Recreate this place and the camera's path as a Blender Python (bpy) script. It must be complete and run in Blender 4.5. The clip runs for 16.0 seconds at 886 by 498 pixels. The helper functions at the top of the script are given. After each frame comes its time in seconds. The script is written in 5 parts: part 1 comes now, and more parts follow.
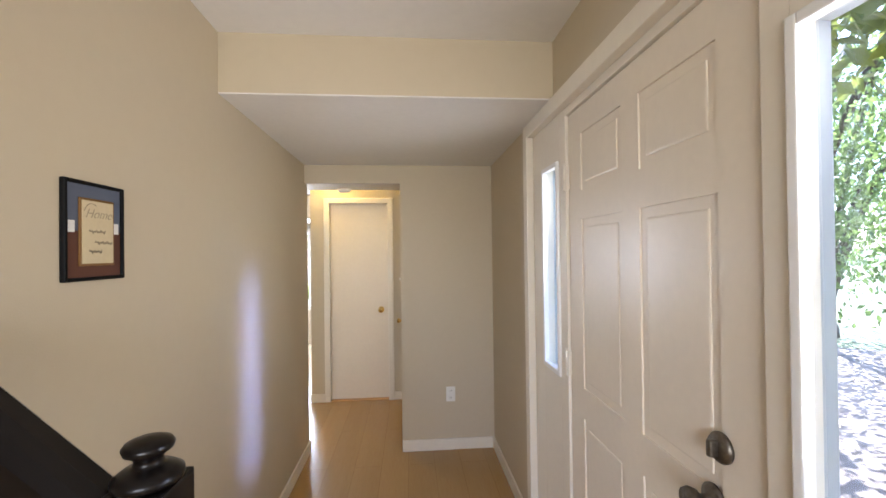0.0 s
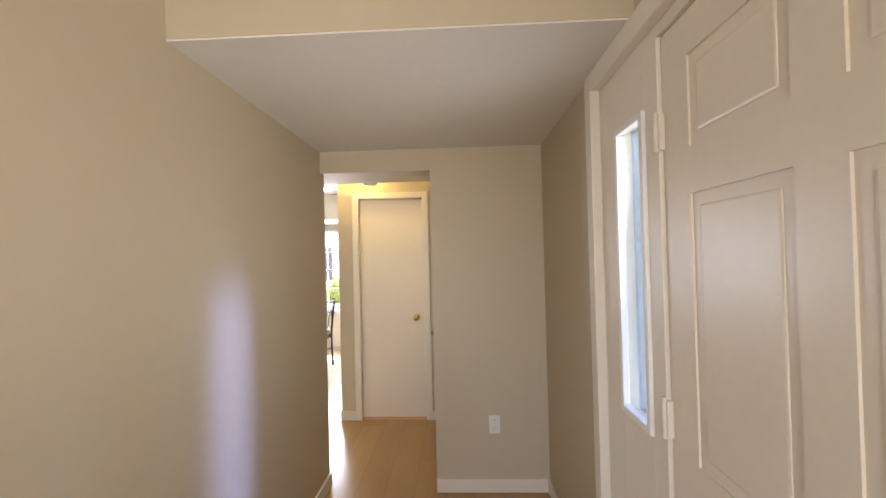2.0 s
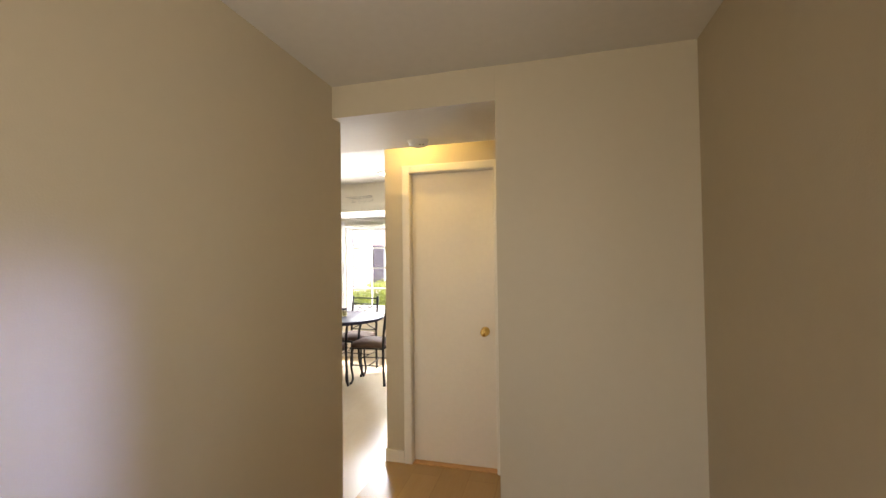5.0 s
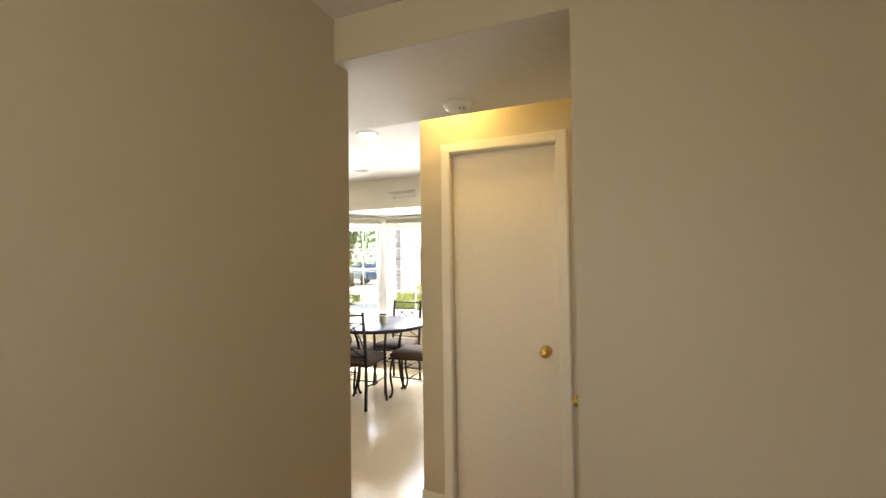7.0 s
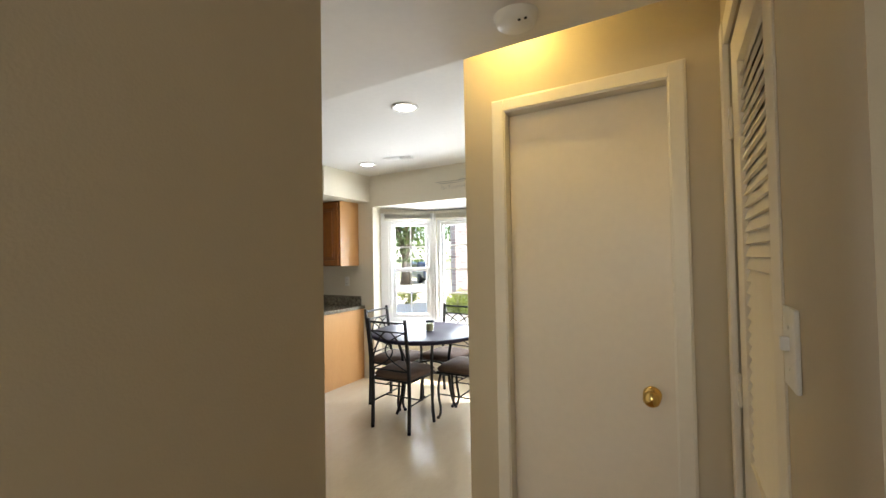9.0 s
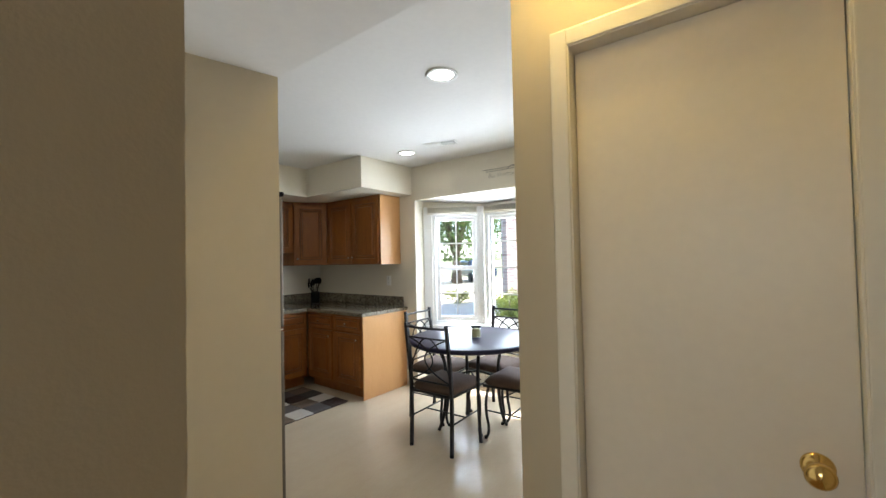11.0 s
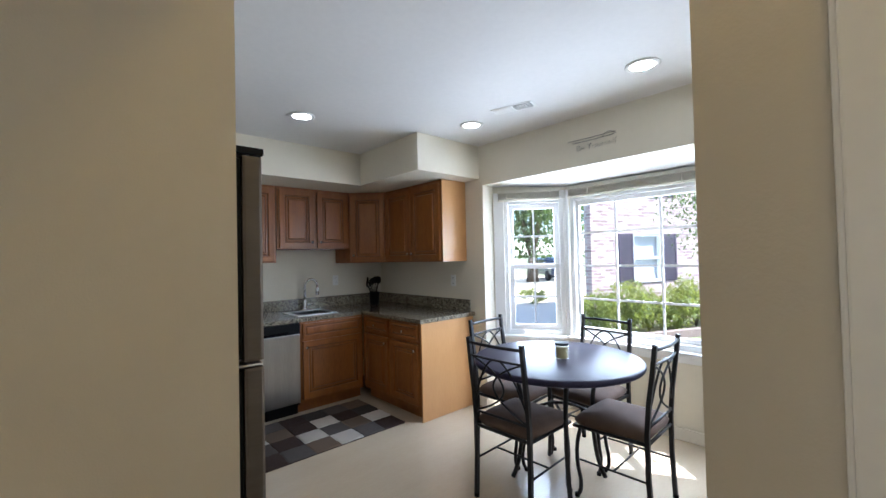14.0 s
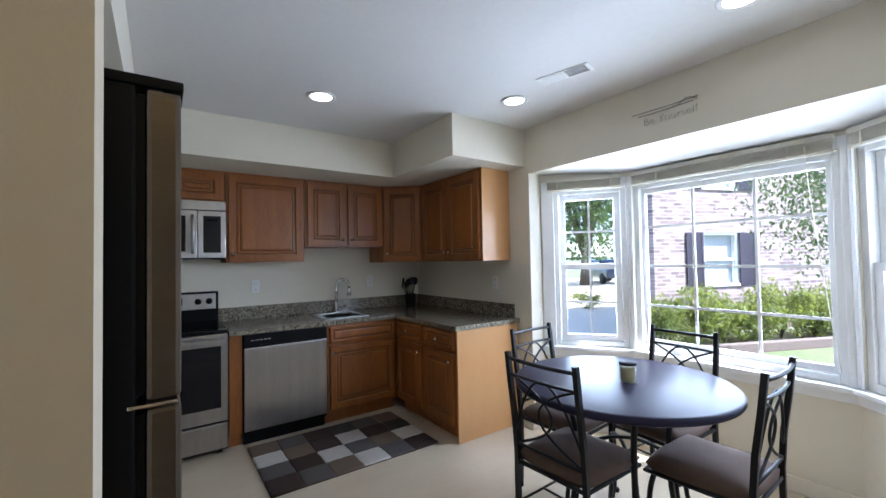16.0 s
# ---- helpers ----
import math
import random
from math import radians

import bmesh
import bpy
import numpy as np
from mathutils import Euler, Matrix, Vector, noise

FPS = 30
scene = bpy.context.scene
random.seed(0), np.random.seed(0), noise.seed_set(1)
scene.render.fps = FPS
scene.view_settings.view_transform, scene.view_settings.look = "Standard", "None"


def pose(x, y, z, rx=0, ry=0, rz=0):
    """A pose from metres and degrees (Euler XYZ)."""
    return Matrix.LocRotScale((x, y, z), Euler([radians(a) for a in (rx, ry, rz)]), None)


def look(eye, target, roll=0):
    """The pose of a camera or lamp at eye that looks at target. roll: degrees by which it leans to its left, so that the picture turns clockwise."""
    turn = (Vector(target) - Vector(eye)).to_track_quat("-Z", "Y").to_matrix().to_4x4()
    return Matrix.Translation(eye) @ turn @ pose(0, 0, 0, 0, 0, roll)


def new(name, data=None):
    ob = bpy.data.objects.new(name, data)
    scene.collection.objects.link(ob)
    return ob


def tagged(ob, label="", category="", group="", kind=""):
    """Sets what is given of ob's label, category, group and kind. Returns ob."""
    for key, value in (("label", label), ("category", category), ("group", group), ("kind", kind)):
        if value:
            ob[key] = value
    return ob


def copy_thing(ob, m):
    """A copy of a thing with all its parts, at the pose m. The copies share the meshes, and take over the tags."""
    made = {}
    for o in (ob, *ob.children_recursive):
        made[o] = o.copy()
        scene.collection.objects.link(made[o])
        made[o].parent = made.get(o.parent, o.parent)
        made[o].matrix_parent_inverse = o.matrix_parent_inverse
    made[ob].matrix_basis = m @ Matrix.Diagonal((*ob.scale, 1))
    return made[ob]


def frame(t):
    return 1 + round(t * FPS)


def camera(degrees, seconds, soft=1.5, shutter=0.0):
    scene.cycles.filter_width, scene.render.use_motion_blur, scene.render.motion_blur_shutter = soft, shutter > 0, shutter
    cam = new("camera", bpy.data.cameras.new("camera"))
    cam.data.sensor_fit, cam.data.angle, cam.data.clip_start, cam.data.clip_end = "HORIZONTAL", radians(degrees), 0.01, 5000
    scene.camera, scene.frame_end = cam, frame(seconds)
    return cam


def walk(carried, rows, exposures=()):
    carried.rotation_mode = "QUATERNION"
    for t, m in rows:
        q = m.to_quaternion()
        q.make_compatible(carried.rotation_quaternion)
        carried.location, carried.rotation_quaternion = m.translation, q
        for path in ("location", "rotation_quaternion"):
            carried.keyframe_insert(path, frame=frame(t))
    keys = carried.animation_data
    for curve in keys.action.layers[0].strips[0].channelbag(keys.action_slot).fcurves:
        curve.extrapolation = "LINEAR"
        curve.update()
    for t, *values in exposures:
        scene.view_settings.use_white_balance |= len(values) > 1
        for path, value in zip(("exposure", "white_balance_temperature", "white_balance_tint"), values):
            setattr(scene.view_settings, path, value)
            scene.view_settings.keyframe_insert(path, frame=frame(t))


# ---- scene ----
cam = camera(95.3, 16.0)
PATH = [
    (0, (0.787, -1.123, 1.522), (0.951, 0.871, 1.538), -0.7),
    (0.5, (0.807, -1.001, 1.526), (0.901, 0.997, 1.543), -0.9),
    (1, (0.838, -0.868, 1.515), (0.876, 1.132, 1.542), -0.9),
    (1.5, (0.872, -0.734, 1.517), (0.85, 1.265, 1.54), -1.5),
    (2, (0.897, -0.59, 1.511), (0.814, 1.408, 1.537), -1.4),
    (2.5, (0.919, -0.436, 1.508), (0.765, 1.558, 1.536), -1.1),
    (3, (0.925, -0.283, 1.502), (0.693, 1.703, 1.531), -0.7),
    (3.5, (0.908, -0.125, 1.498), (0.626, 1.855, 1.524), -0.5),
    (4, (0.922, 0.048, 1.465), (0.566, 2.015, 1.499), -0.6),
    (6.5, (0.834, 0.845, 1.428), (0.141, 2.721, 1.476), -0.8),
    (7, (0.786, 0.946, 1.425), (0.04, 2.8, 1.478), -0.8),
    (7.5, (0.751, 1.117, 1.415), (-0.069, 2.94, 1.467), -0.6),
    (8, (0.7, 1.252, 1.424), (-0.191, 3.041, 1.481), -0.6),
    (8.5, (0.63, 1.372, 1.419), (-0.302, 3.141, 1.482), -0.7),
    (9, (0.573, 1.529, 1.433), (-0.43, 3.258, 1.479), -1.0),
    (9.5, (0.53, 1.64, 1.423), (-0.54, 3.329, 1.48), -1.2),
    (12, (0.234, 2.133, 1.408), (-1.037, 3.677, 1.435), -1.1),
    (12.5, (0.151, 2.233, 1.394), (-1.145, 3.756, 1.421), -1.1),
    (13, (0.095, 2.324, 1.392), (-1.262, 3.793, 1.415), -1.2),
    (13.5, (0.026, 2.434, 1.403), (-1.395, 3.84, 1.426), -1.4),
    (14, (-0.056, 2.508, 1.404), (-1.541, 3.847, 1.444), -1.3),
    (14.5, (-0.126, 2.586, 1.387), (-1.661, 3.867, 1.448), -1.1),
    (15, (-0.194, 2.681, 1.381), (-1.771, 3.91, 1.441), -1.1),
    (15.5, (-0.261, 2.783, 1.383), (-1.864, 3.979, 1.435), -1.3),
    (16, (-0.32, 2.849, 1.373), (-1.956, 3.998, 1.428), -1.1),
]
EXPOSURES = [(0, 3.36, 5950, 18), (1, 3.16, 6350, 20), (2.5, 3.42, 6200, 18), (3, 3.58, 5450, 15), (3.5, 2.66, 5950, 16), (4, 3.0, 6600, 17), (6.5, 2.97, 6950, 14), (8, 2.72, 6800, 12), (9.5, 2.45, 6300, 12), (12, 2.42, 5800, 10), (13, 2.36, 5600, 12), (14, 2.26, 5450, 14), (16, 2.1, 5300, 15)]
walk(cam, [(t, look(eye, target, roll)) for t, eye, target, roll in PATH], EXPOSURES)

# ---- world, sun, daylight ----
SUN_TO = Vector((0.55, 0.30, 0.95)).normalized()
world = bpy.data.worlds.new("sky")
scene.world = world
world.use_nodes = True
wn = world.node_tree
sky = wn.nodes.new("ShaderNodeTexSky")
sky.sky_type, sky.sun_disc = "NISHITA", False
sky.sun_elevation = math.asin(SUN_TO.z)
sky.sun_rotation = math.atan2(SUN_TO.x, SUN_TO.y)
wn.links.new(sky.outputs["Color"], wn.nodes["Background"].inputs["Color"])
wn.nodes["Background"].inputs["Strength"].default_value = 0.15

sun_data = bpy.data.lights.new("sun", "SUN")
sun_data.energy, sun_data.angle, sun_data.color = 5.0, radians(0.5), (1.0, 0.95, 0.87)
sun = new("sun", sun_data)
sun.matrix_world = look(SUN_TO * 30, (0, 0, 0))


def window_light(name, centre, toward, w, h, power, color=(0.9, 0.95, 1.0)):
    """The sky's light in a window's opening; also makes the foyer's added fill."""
    d = bpy.data.lights.new(name, "AREA")
    d.shape, d.size, d.size_y, d.energy, d.color = "RECTANGLE", w, h, power, color
    ob = new(name, d)
    ob.matrix_world = look(centre, toward)
    return ob


# Added fill behind the camera; no foyer window is known there.
window_light("foyer_fill_light", (0.5, -3.05, 1.5), (0.5, -1.0, 0.3), 1.3, 1.1, 5.6, (1.0, 0.95, 0.87))
side = window_light("sidelight_skylight", (1.436, -0.587, 1.44), (0.0, 0.55, 1.8), 0.17, 0.9, 0.42, (1.0, 0.95, 0.86))
side.data.spread = radians(112)
near = window_light("sidelight_skylight", (1.436, 0.722, 1.44), (0.0, 1.25, 1.75), 0.165, 0.9, 0.17, (1.0, 0.97, 0.84))
near.data.spread = radians(120)
slot = window_light("sidelight_daylight", (1.47, 0.722, 1.44), (0.0, 0.95, 0.92), 0.165, 0.9, 0.085, (0.38, 0.48, 1.0))
slot.data.spread = radians(14)
window_light("bay_daylight", (-1.455, 6.3, 1.45), (-1.455, 4.25, 0.45), 1.1, 1.1, 17.5, (0.87, 0.935, 1.0))
window_light("bay_daylight", (-2.47, 5.86, 1.35), (-1.6, 4.7, 0.95), 0.42, 1.1, 9, (0.87, 0.935, 1.0))
window_light("bay_daylight", (-0.44, 5.86, 1.35), (-1.3, 4.7, 0.95), 0.42, 1.1, 4, (0.87, 0.935, 1.0))


# ---- materials ----
def material(name, color, rough=0.5, metal=0.0, second=None, scale=6.0, fine=60.0, amount=0.5, bump=0.0, bump_scale=80.0, stretch=(1, 1, 1), vary=0.0, coat=0.0, spec=0.5):
    m = bpy.data.materials.new(name)
    m.use_nodes = True
    nt = m.node_tree
    b = nt.nodes["Principled BSDF"]
    b.inputs["Roughness"].default_value, b.inputs["Metallic"].default_value = rough, metal
    b.inputs["Specular IOR Level"].default_value = spec
    b.inputs["Coat Weight"].default_value = coat
    b.inputs["Coat Roughness"].default_value = 0.15
    tc = nt.nodes.new("ShaderNodeTexCoord")
    mp = nt.nodes.new("ShaderNodeMapping")
    mp.inputs["Scale"].default_value = stretch
    nt.links.new(tc.outputs["Object"], mp.inputs["Vector"])
    n1 = nt.nodes.new("ShaderNodeTexNoise")
    n1.inputs["Scale"].default_value, n1.inputs["Detail"].default_value = scale, 4
    n2 = nt.nodes.new("ShaderNodeTexNoise")
    n2.inputs["Scale"].default_value, n2.inputs["Detail"].default_value = fine, 3
    for n in (n1, n2):
        nt.links.new(mp.outputs["Vector"], n.inputs["Vector"])
    add = nt.nodes.new("ShaderNodeMath")
    add.operation = "MULTIPLY_ADD"
    add.inputs[1].default_value = 0.5
    half = nt.nodes.new("ShaderNodeMath")
    half.operation = "MULTIPLY"
    half.inputs[1].default_value = 0.5
    nt.links.new(n1.outputs["Fac"], half.inputs[0])
    nt.links.new(n2.outputs["Fac"], add.inputs[0])
    nt.links.new(half.outputs[0], add.inputs[2])
    fac = add.outputs[0]
    if vary:
        oi = nt.nodes.new("ShaderNodeObjectInfo")
        va = nt.nodes.new("ShaderNodeMath")
        va.operation = "MULTIPLY_ADD"
        va.inputs[1].default_value = vary
        nt.links.new(oi.outputs["Random"], va.inputs[0])
        nt.links.new(fac, va.inputs[2])
        fac = va.outputs[0]
    ramp = nt.nodes.new("ShaderNodeValToRGB")
    ramp.color_ramp.elements[0].position, ramp.color_ramp.elements[1].position = 0.5 - 0.25 / max(amount, 0.05) * 0.5, 0.5 + 0.25 / max(amount, 0.05) * 0.5 + vary
    c2 = second or tuple(c * 0.88 for c in color)
    ramp.color_ramp.elements[0].color, ramp.color_ramp.elements[1].color = (*c2, 1), (*color, 1)
    nt.links.new(fac, ramp.inputs["Fac"])
    nt.links.new(ramp.outputs["Color"], b.inputs["Base Color"])
    if bump:
        n3 = nt.nodes.new("ShaderNodeTexNoise")
        n3.inputs["Scale"].default_value, n3.inputs["Detail"].default_value = bump_scale, 3
        nt.links.new(mp.outputs["Vector"], n3.inputs["Vector"])
        bp = nt.nodes.new("ShaderNodeBump")
        bp.inputs["Strength"].default_value, bp.inputs["Distance"].default_value = bump, 0.01
        nt.links.new(n3.outputs["Fac"], bp.inputs["Height"])
        nt.links.new(bp.outputs["Normal"], b.inputs["Normal"])
    return m


def glowing(name, color, strength):
    m = bpy.data.materials.new(name)
    m.use_nodes = True
    b = m.node_tree.nodes["Principled BSDF"]
    b.inputs["Base Color"].default_value = (*color, 1)
    b.inputs["Emission Color"].default_value = (*color, 1)
    b.inputs["Emission Strength"].default_value = strength
    return m


def clear_glass(name, tint=(0.94, 0.96, 0.96)):
    m = bpy.data.materials.new(name)
    m.use_nodes = True
    nt = m.node_tree
    nt.nodes.remove(nt.nodes["Principled BSDF"])
    t = nt.nodes.new("ShaderNodeBsdfTransparent")
    t.inputs["Color"].default_value = (*tint, 1)
    g = nt.nodes.new("ShaderNodeBsdfGlossy")
    g.inputs["Roughness"].default_value = 0.02
    lw = nt.nodes.new("ShaderNodeLayerWeight")
    lw.inputs["Blend"].default_value = 0.5
    pw = nt.nodes.new("ShaderNodeMath")
    pw.operation = "POWER"
    pw.inputs[1].default_value = 5.0
    nt.links.new(lw.outputs["Facing"], pw.inputs[0])
    f = nt.nodes.new("ShaderNodeMath")
    f.operation = "MULTIPLY_ADD"
    f.inputs[1].default_value, f.inputs[2].default_value = 0.8, 0.03
    nt.links.new(pw.outputs[0], f.inputs[0])
    mix = nt.nodes.new("ShaderNodeMixShader")
    nt.links.new(f.outputs[0], mix.inputs[0])
    nt.links.new(t.outputs[0], mix.inputs[1])
    nt.links.new(g.outputs[0], mix.inputs[2])
    nt.links.new(mix.outputs[0], nt.nodes["Material Output"].inputs["Surface"])
    return m


M_WALL = material("wall_paint", (0.55, 0.475, 0.345), 0.55, scale=1.6, fine=25, amount=0.35, bump=0.06, bump_scale=220, second=(0.515, 0.44, 0.315))
M_KWALL = material("kitchen_paint", (0.72, 0.67, 0.555), 0.6, scale=1.5, fine=25, amount=0.35, bump=0.06, bump_scale=220, second=(0.68, 0.63, 0.515))
M_CEIL = material("ceiling_paint", (0.78, 0.76, 0.73), 0.8, scale=2, fine=30, amount=0.3, bump=0.05, bump_scale=150)
M_TRIM = material("white_trim_paint", (0.80, 0.74, 0.63), 0.35, scale=3, fine=40, amount=0.3, bump=0.03, bump_scale=120)
M_DOOR = material("white_door_paint", (0.79, 0.71, 0.59), 0.36, scale=2, fine=35, amount=0.3, bump=0.04, bump_scale=90)
M_VINYL = material("white_window_vinyl", (0.87, 0.87, 0.86), 0.35, scale=4, fine=40, amount=0.25)
M_BLIND = material("cream_blind_vinyl", (0.76, 0.72, 0.63), 0.45, scale=4, fine=40, amount=0.25)
def let_light_through(m, color, share):
    """A thin sheet that glows faintly when lit from behind."""
    nt = m.node_tree
    t = nt.nodes.new("ShaderNodeBsdfTranslucent")
    t.inputs["Color"].default_value = (*color, 1)
    mix = nt.nodes.new("ShaderNodeMixShader")
    mix.inputs[0].default_value = share
    nt.links.new(nt.nodes["Principled BSDF"].outputs[0], mix.inputs[1])
    nt.links.new(t.outputs[0], mix.inputs[2])
    nt.links.new(mix.outputs[0], nt.nodes["Material Output"].inputs["Surface"])
    return m


let_light_through(M_BLIND, (0.80, 0.77, 0.68), 0.45)
M_GLASS = clear_glass("window_glass")
# Blue tint puts the open shade outside into the glass and dims the view.
M_TINTGLASS = clear_glass("glass_with_shade_tint", (0.74, 0.80, 0.90))
M_IRON = material("black_iron", (0.012, 0.011, 0.011), 0.45, 0.0, scale=20, fine=150, amount=0.5, spec=0.3, bump=0.08, bump_scale=200)
M_SEAT = material("brown_microfibre", (0.135, 0.085, 0.058), 0.9, scale=12, fine=300, amount=0.6, bump=0.25, bump_scale=500, second=(0.085, 0.052, 0.036))
M_TABLE = material("dark_table_laminate", (0.03, 0.027, 0.05), 0.33, scale=8, fine=160, amount=0.5, spec=0.08)
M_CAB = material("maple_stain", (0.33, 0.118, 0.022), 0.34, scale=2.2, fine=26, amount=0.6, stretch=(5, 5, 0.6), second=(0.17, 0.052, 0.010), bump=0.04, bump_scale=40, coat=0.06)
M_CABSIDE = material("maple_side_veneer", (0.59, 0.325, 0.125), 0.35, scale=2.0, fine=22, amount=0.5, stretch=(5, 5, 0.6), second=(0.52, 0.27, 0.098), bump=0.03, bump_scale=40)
# Glaze of the cabinet grooves; also paints the shade behind the louvre slats.
M_GROOVE = material("dark_glaze_and_shade", (0.12, 0.045, 0.015), 0.5, scale=10, fine=60)
M_STEEL = material("brushed_steel", (0.50, 0.49, 0.47), 0.3, 0.95, scale=2, fine=40, amount=0.5, stretch=(1, 9, 0.3), second=(0.34, 0.33, 0.32), bump=0.02, bump_scale=60)
M_STEEL.node_tree.nodes["Principled BSDF"].inputs["Anisotropic"].default_value = 0.8
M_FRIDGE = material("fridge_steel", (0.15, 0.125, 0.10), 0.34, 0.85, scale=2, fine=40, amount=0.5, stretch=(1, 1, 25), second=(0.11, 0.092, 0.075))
M_BLACK = material("black_enamel", (0.005, 0.005, 0.0055), 0.5, scale=6, fine=60, spec=0.12)
M_BLKGLASS = material("black_glass", (0.006, 0.006, 0.008), 0.08, scale=6, fine=60, spec=0.3)
M_CHROME = material("chrome", (0.75, 0.75, 0.76), 0.1, 1.0, scale=6, fine=60, amount=0.2)
M_BRASS = material("polished_brass", (0.80, 0.56, 0.20), 0.16, 1.0, scale=8, fine=60, amount=0.3)
M_NICKEL = material("satin_nickel", (0.52, 0.50, 0.46), 0.3, 1.0, scale=8, fine=60, amount=0.3)
M_TARNISH = material("tarnished_nickel", (0.20, 0.175, 0.14), 0.42, 0.9, scale=18, fine=90, amount=0.7, second=(0.10, 0.085, 0.07), bump=0.1, bump_scale=120)
M_PLASTIC = material("white_plastic", (0.82, 0.81, 0.77), 0.4, scale=8, fine=60, amount=0.2)
M_BULB = glowing("lamp_diffuser", (1.0, 0.93, 0.82), 3.4)
M_WARMBULB = glowing("warm_lamp_diffuser", (1.0, 0.70, 0.20), 16.0)
M_WOODDARK = material("dark_walnut_stain", (0.004, 0.0028, 0.0025), 0.3, scale=5, fine=40, amount=0.6, stretch=(1, 8, 8), spec=0.3)
M_BRICK = material("red_brick", (0.40, 0.20, 0.15), 0.85, scale=14, fine=90, amount=0.6, bump=0.3, bump_scale=120, vary=0.5, second=(0.26, 0.115, 0.085))
M_MORTAR = material("mortar", (0.48, 0.46, 0.42), 0.9, scale=20, fine=120, bump=0.3, bump_scale=200)
M_LAWN = material("lawn", (0.09, 0.125, 0.04), 0.9, scale=1.2, fine=40, amount=0.8, second=(0.17, 0.15, 0.085), bump=0.6, bump_scale=60)


def leafy(name, color, second):
    """Leaves that let some light through."""
    m = material(name, color, 0.5, scale=3, fine=20, amount=0.8, second=second)
    return let_light_through(m, (color[0] * 1.6, color[1] * 1.5, color[2]), 0.5)


M_LEAF = leafy("bright_leaves", (0.19, 0.22, 0.06), (0.075, 0.12, 0.03))
M_PALELEAF = leafy("pale_leaves", (0.13, 0.185, 0.075), (0.07, 0.115, 0.05))
M_DLEAF = leafy("dark_leaves", (0.07, 0.115, 0.035), (0.03, 0.06, 0.02))
M_BARK = material("bark", (0.10, 0.075, 0.05), 0.9, scale=6, fine=40, amount=0.8, bump=0.8, bump_scale=30, stretch=(1, 1, 0.3))
M_SINK = material("satin_sink_steel", (0.76, 0.77, 0.78), 0.34, 0.5, scale=6, fine=60, amount=0.3)
M_CANDLE = material("green_wax", (0.50, 0.42, 0.21), 0.5, scale=6, fine=40)


def granite():
    m = material("granite", (0.16, 0.14, 0.12), 0.18, scale=22, fine=120, amount=1.0, second=(0.04, 0.034, 0.028), coat=0.2)
    nt = m.node_tree
    b = nt.nodes["Principled BSDF"]
    v = nt.nodes.new("ShaderNodeTexVoronoi")
    v.inputs["Scale"].default_value = 85
    tc = [n for n in nt.nodes if n.type == "TEX_COORD"][0]
    nt.links.new(tc.outputs["Object"], v.inputs["Vector"])
    r = nt.nodes.new("ShaderNodeValToRGB")
    e = r.color_ramp.elements
    e[0].position, e[0].color, e[1].position, e[1].color = 0.25, (0.055, 0.045, 0.032, 1), 0.85, (0.40, 0.35, 0.24, 1)
    mid = e.new(0.5)
    mid.color = (0.22, 0.19, 0.135, 1)
    nt.links.new(v.outputs["Color"], r.inputs["Fac"])
    mixn = nt.nodes.new("ShaderNodeMix")
    mixn.data_type = "RGBA"
    mixn.inputs["Factor"].default_value = 0.65
    old = b.inputs["Base Color"].links[0].from_socket
    nt.links.new(old, mixn.inputs["A"])
    nt.links.new(r.outputs["Color"], mixn.inputs["B"])
    nt.links.new(mixn.outputs["Result"], b.inputs["Base Color"])
    return m


def brick_wall_material():
    """Small bricks of a far facade."""
    m = material("far_brick", (0.45, 0.30, 0.26), 0.9, scale=1, fine=9, amount=0.6)
    nt = m.node_tree
    b = nt.nodes["Principled BSDF"]
    tc = [n for n in nt.nodes if n.type == "TEX_COORD"][0]
    sep = nt.nodes.new("ShaderNodeSeparateXYZ")
    com = nt.nodes.new("ShaderNodeCombineXYZ")
    nt.links.new(tc.outputs["Object"], sep.inputs[0])
    nt.links.new(sep.outputs["Y"], com.inputs["X"])
    nt.links.new(sep.outputs["Z"], com.inputs["Y"])
    br = nt.nodes.new("ShaderNodeTexBrick")
    nt.links.new(com.outputs[0], br.inputs["Vector"])
    br.inputs["Scale"].default_value = 1.0
    br.inputs["Brick Width"].default_value, br.inputs["Row Height"].default_value = 0.22, 0.075
    br.inputs["Mortar Size"].default_value = 0.008
    br.inputs["Color1"].default_value, br.inputs["Color2"].default_value = (0.37, 0.265, 0.245, 1), (0.10, 0.06, 0.068, 1)
    br.inputs["Bias"].default_value = -0.3
    br.inputs["Mortar"].default_value = (0.41, 0.37, 0.35, 1)
    nt.links.new(br.outputs["Color"], b.inputs["Base Color"])
    return m


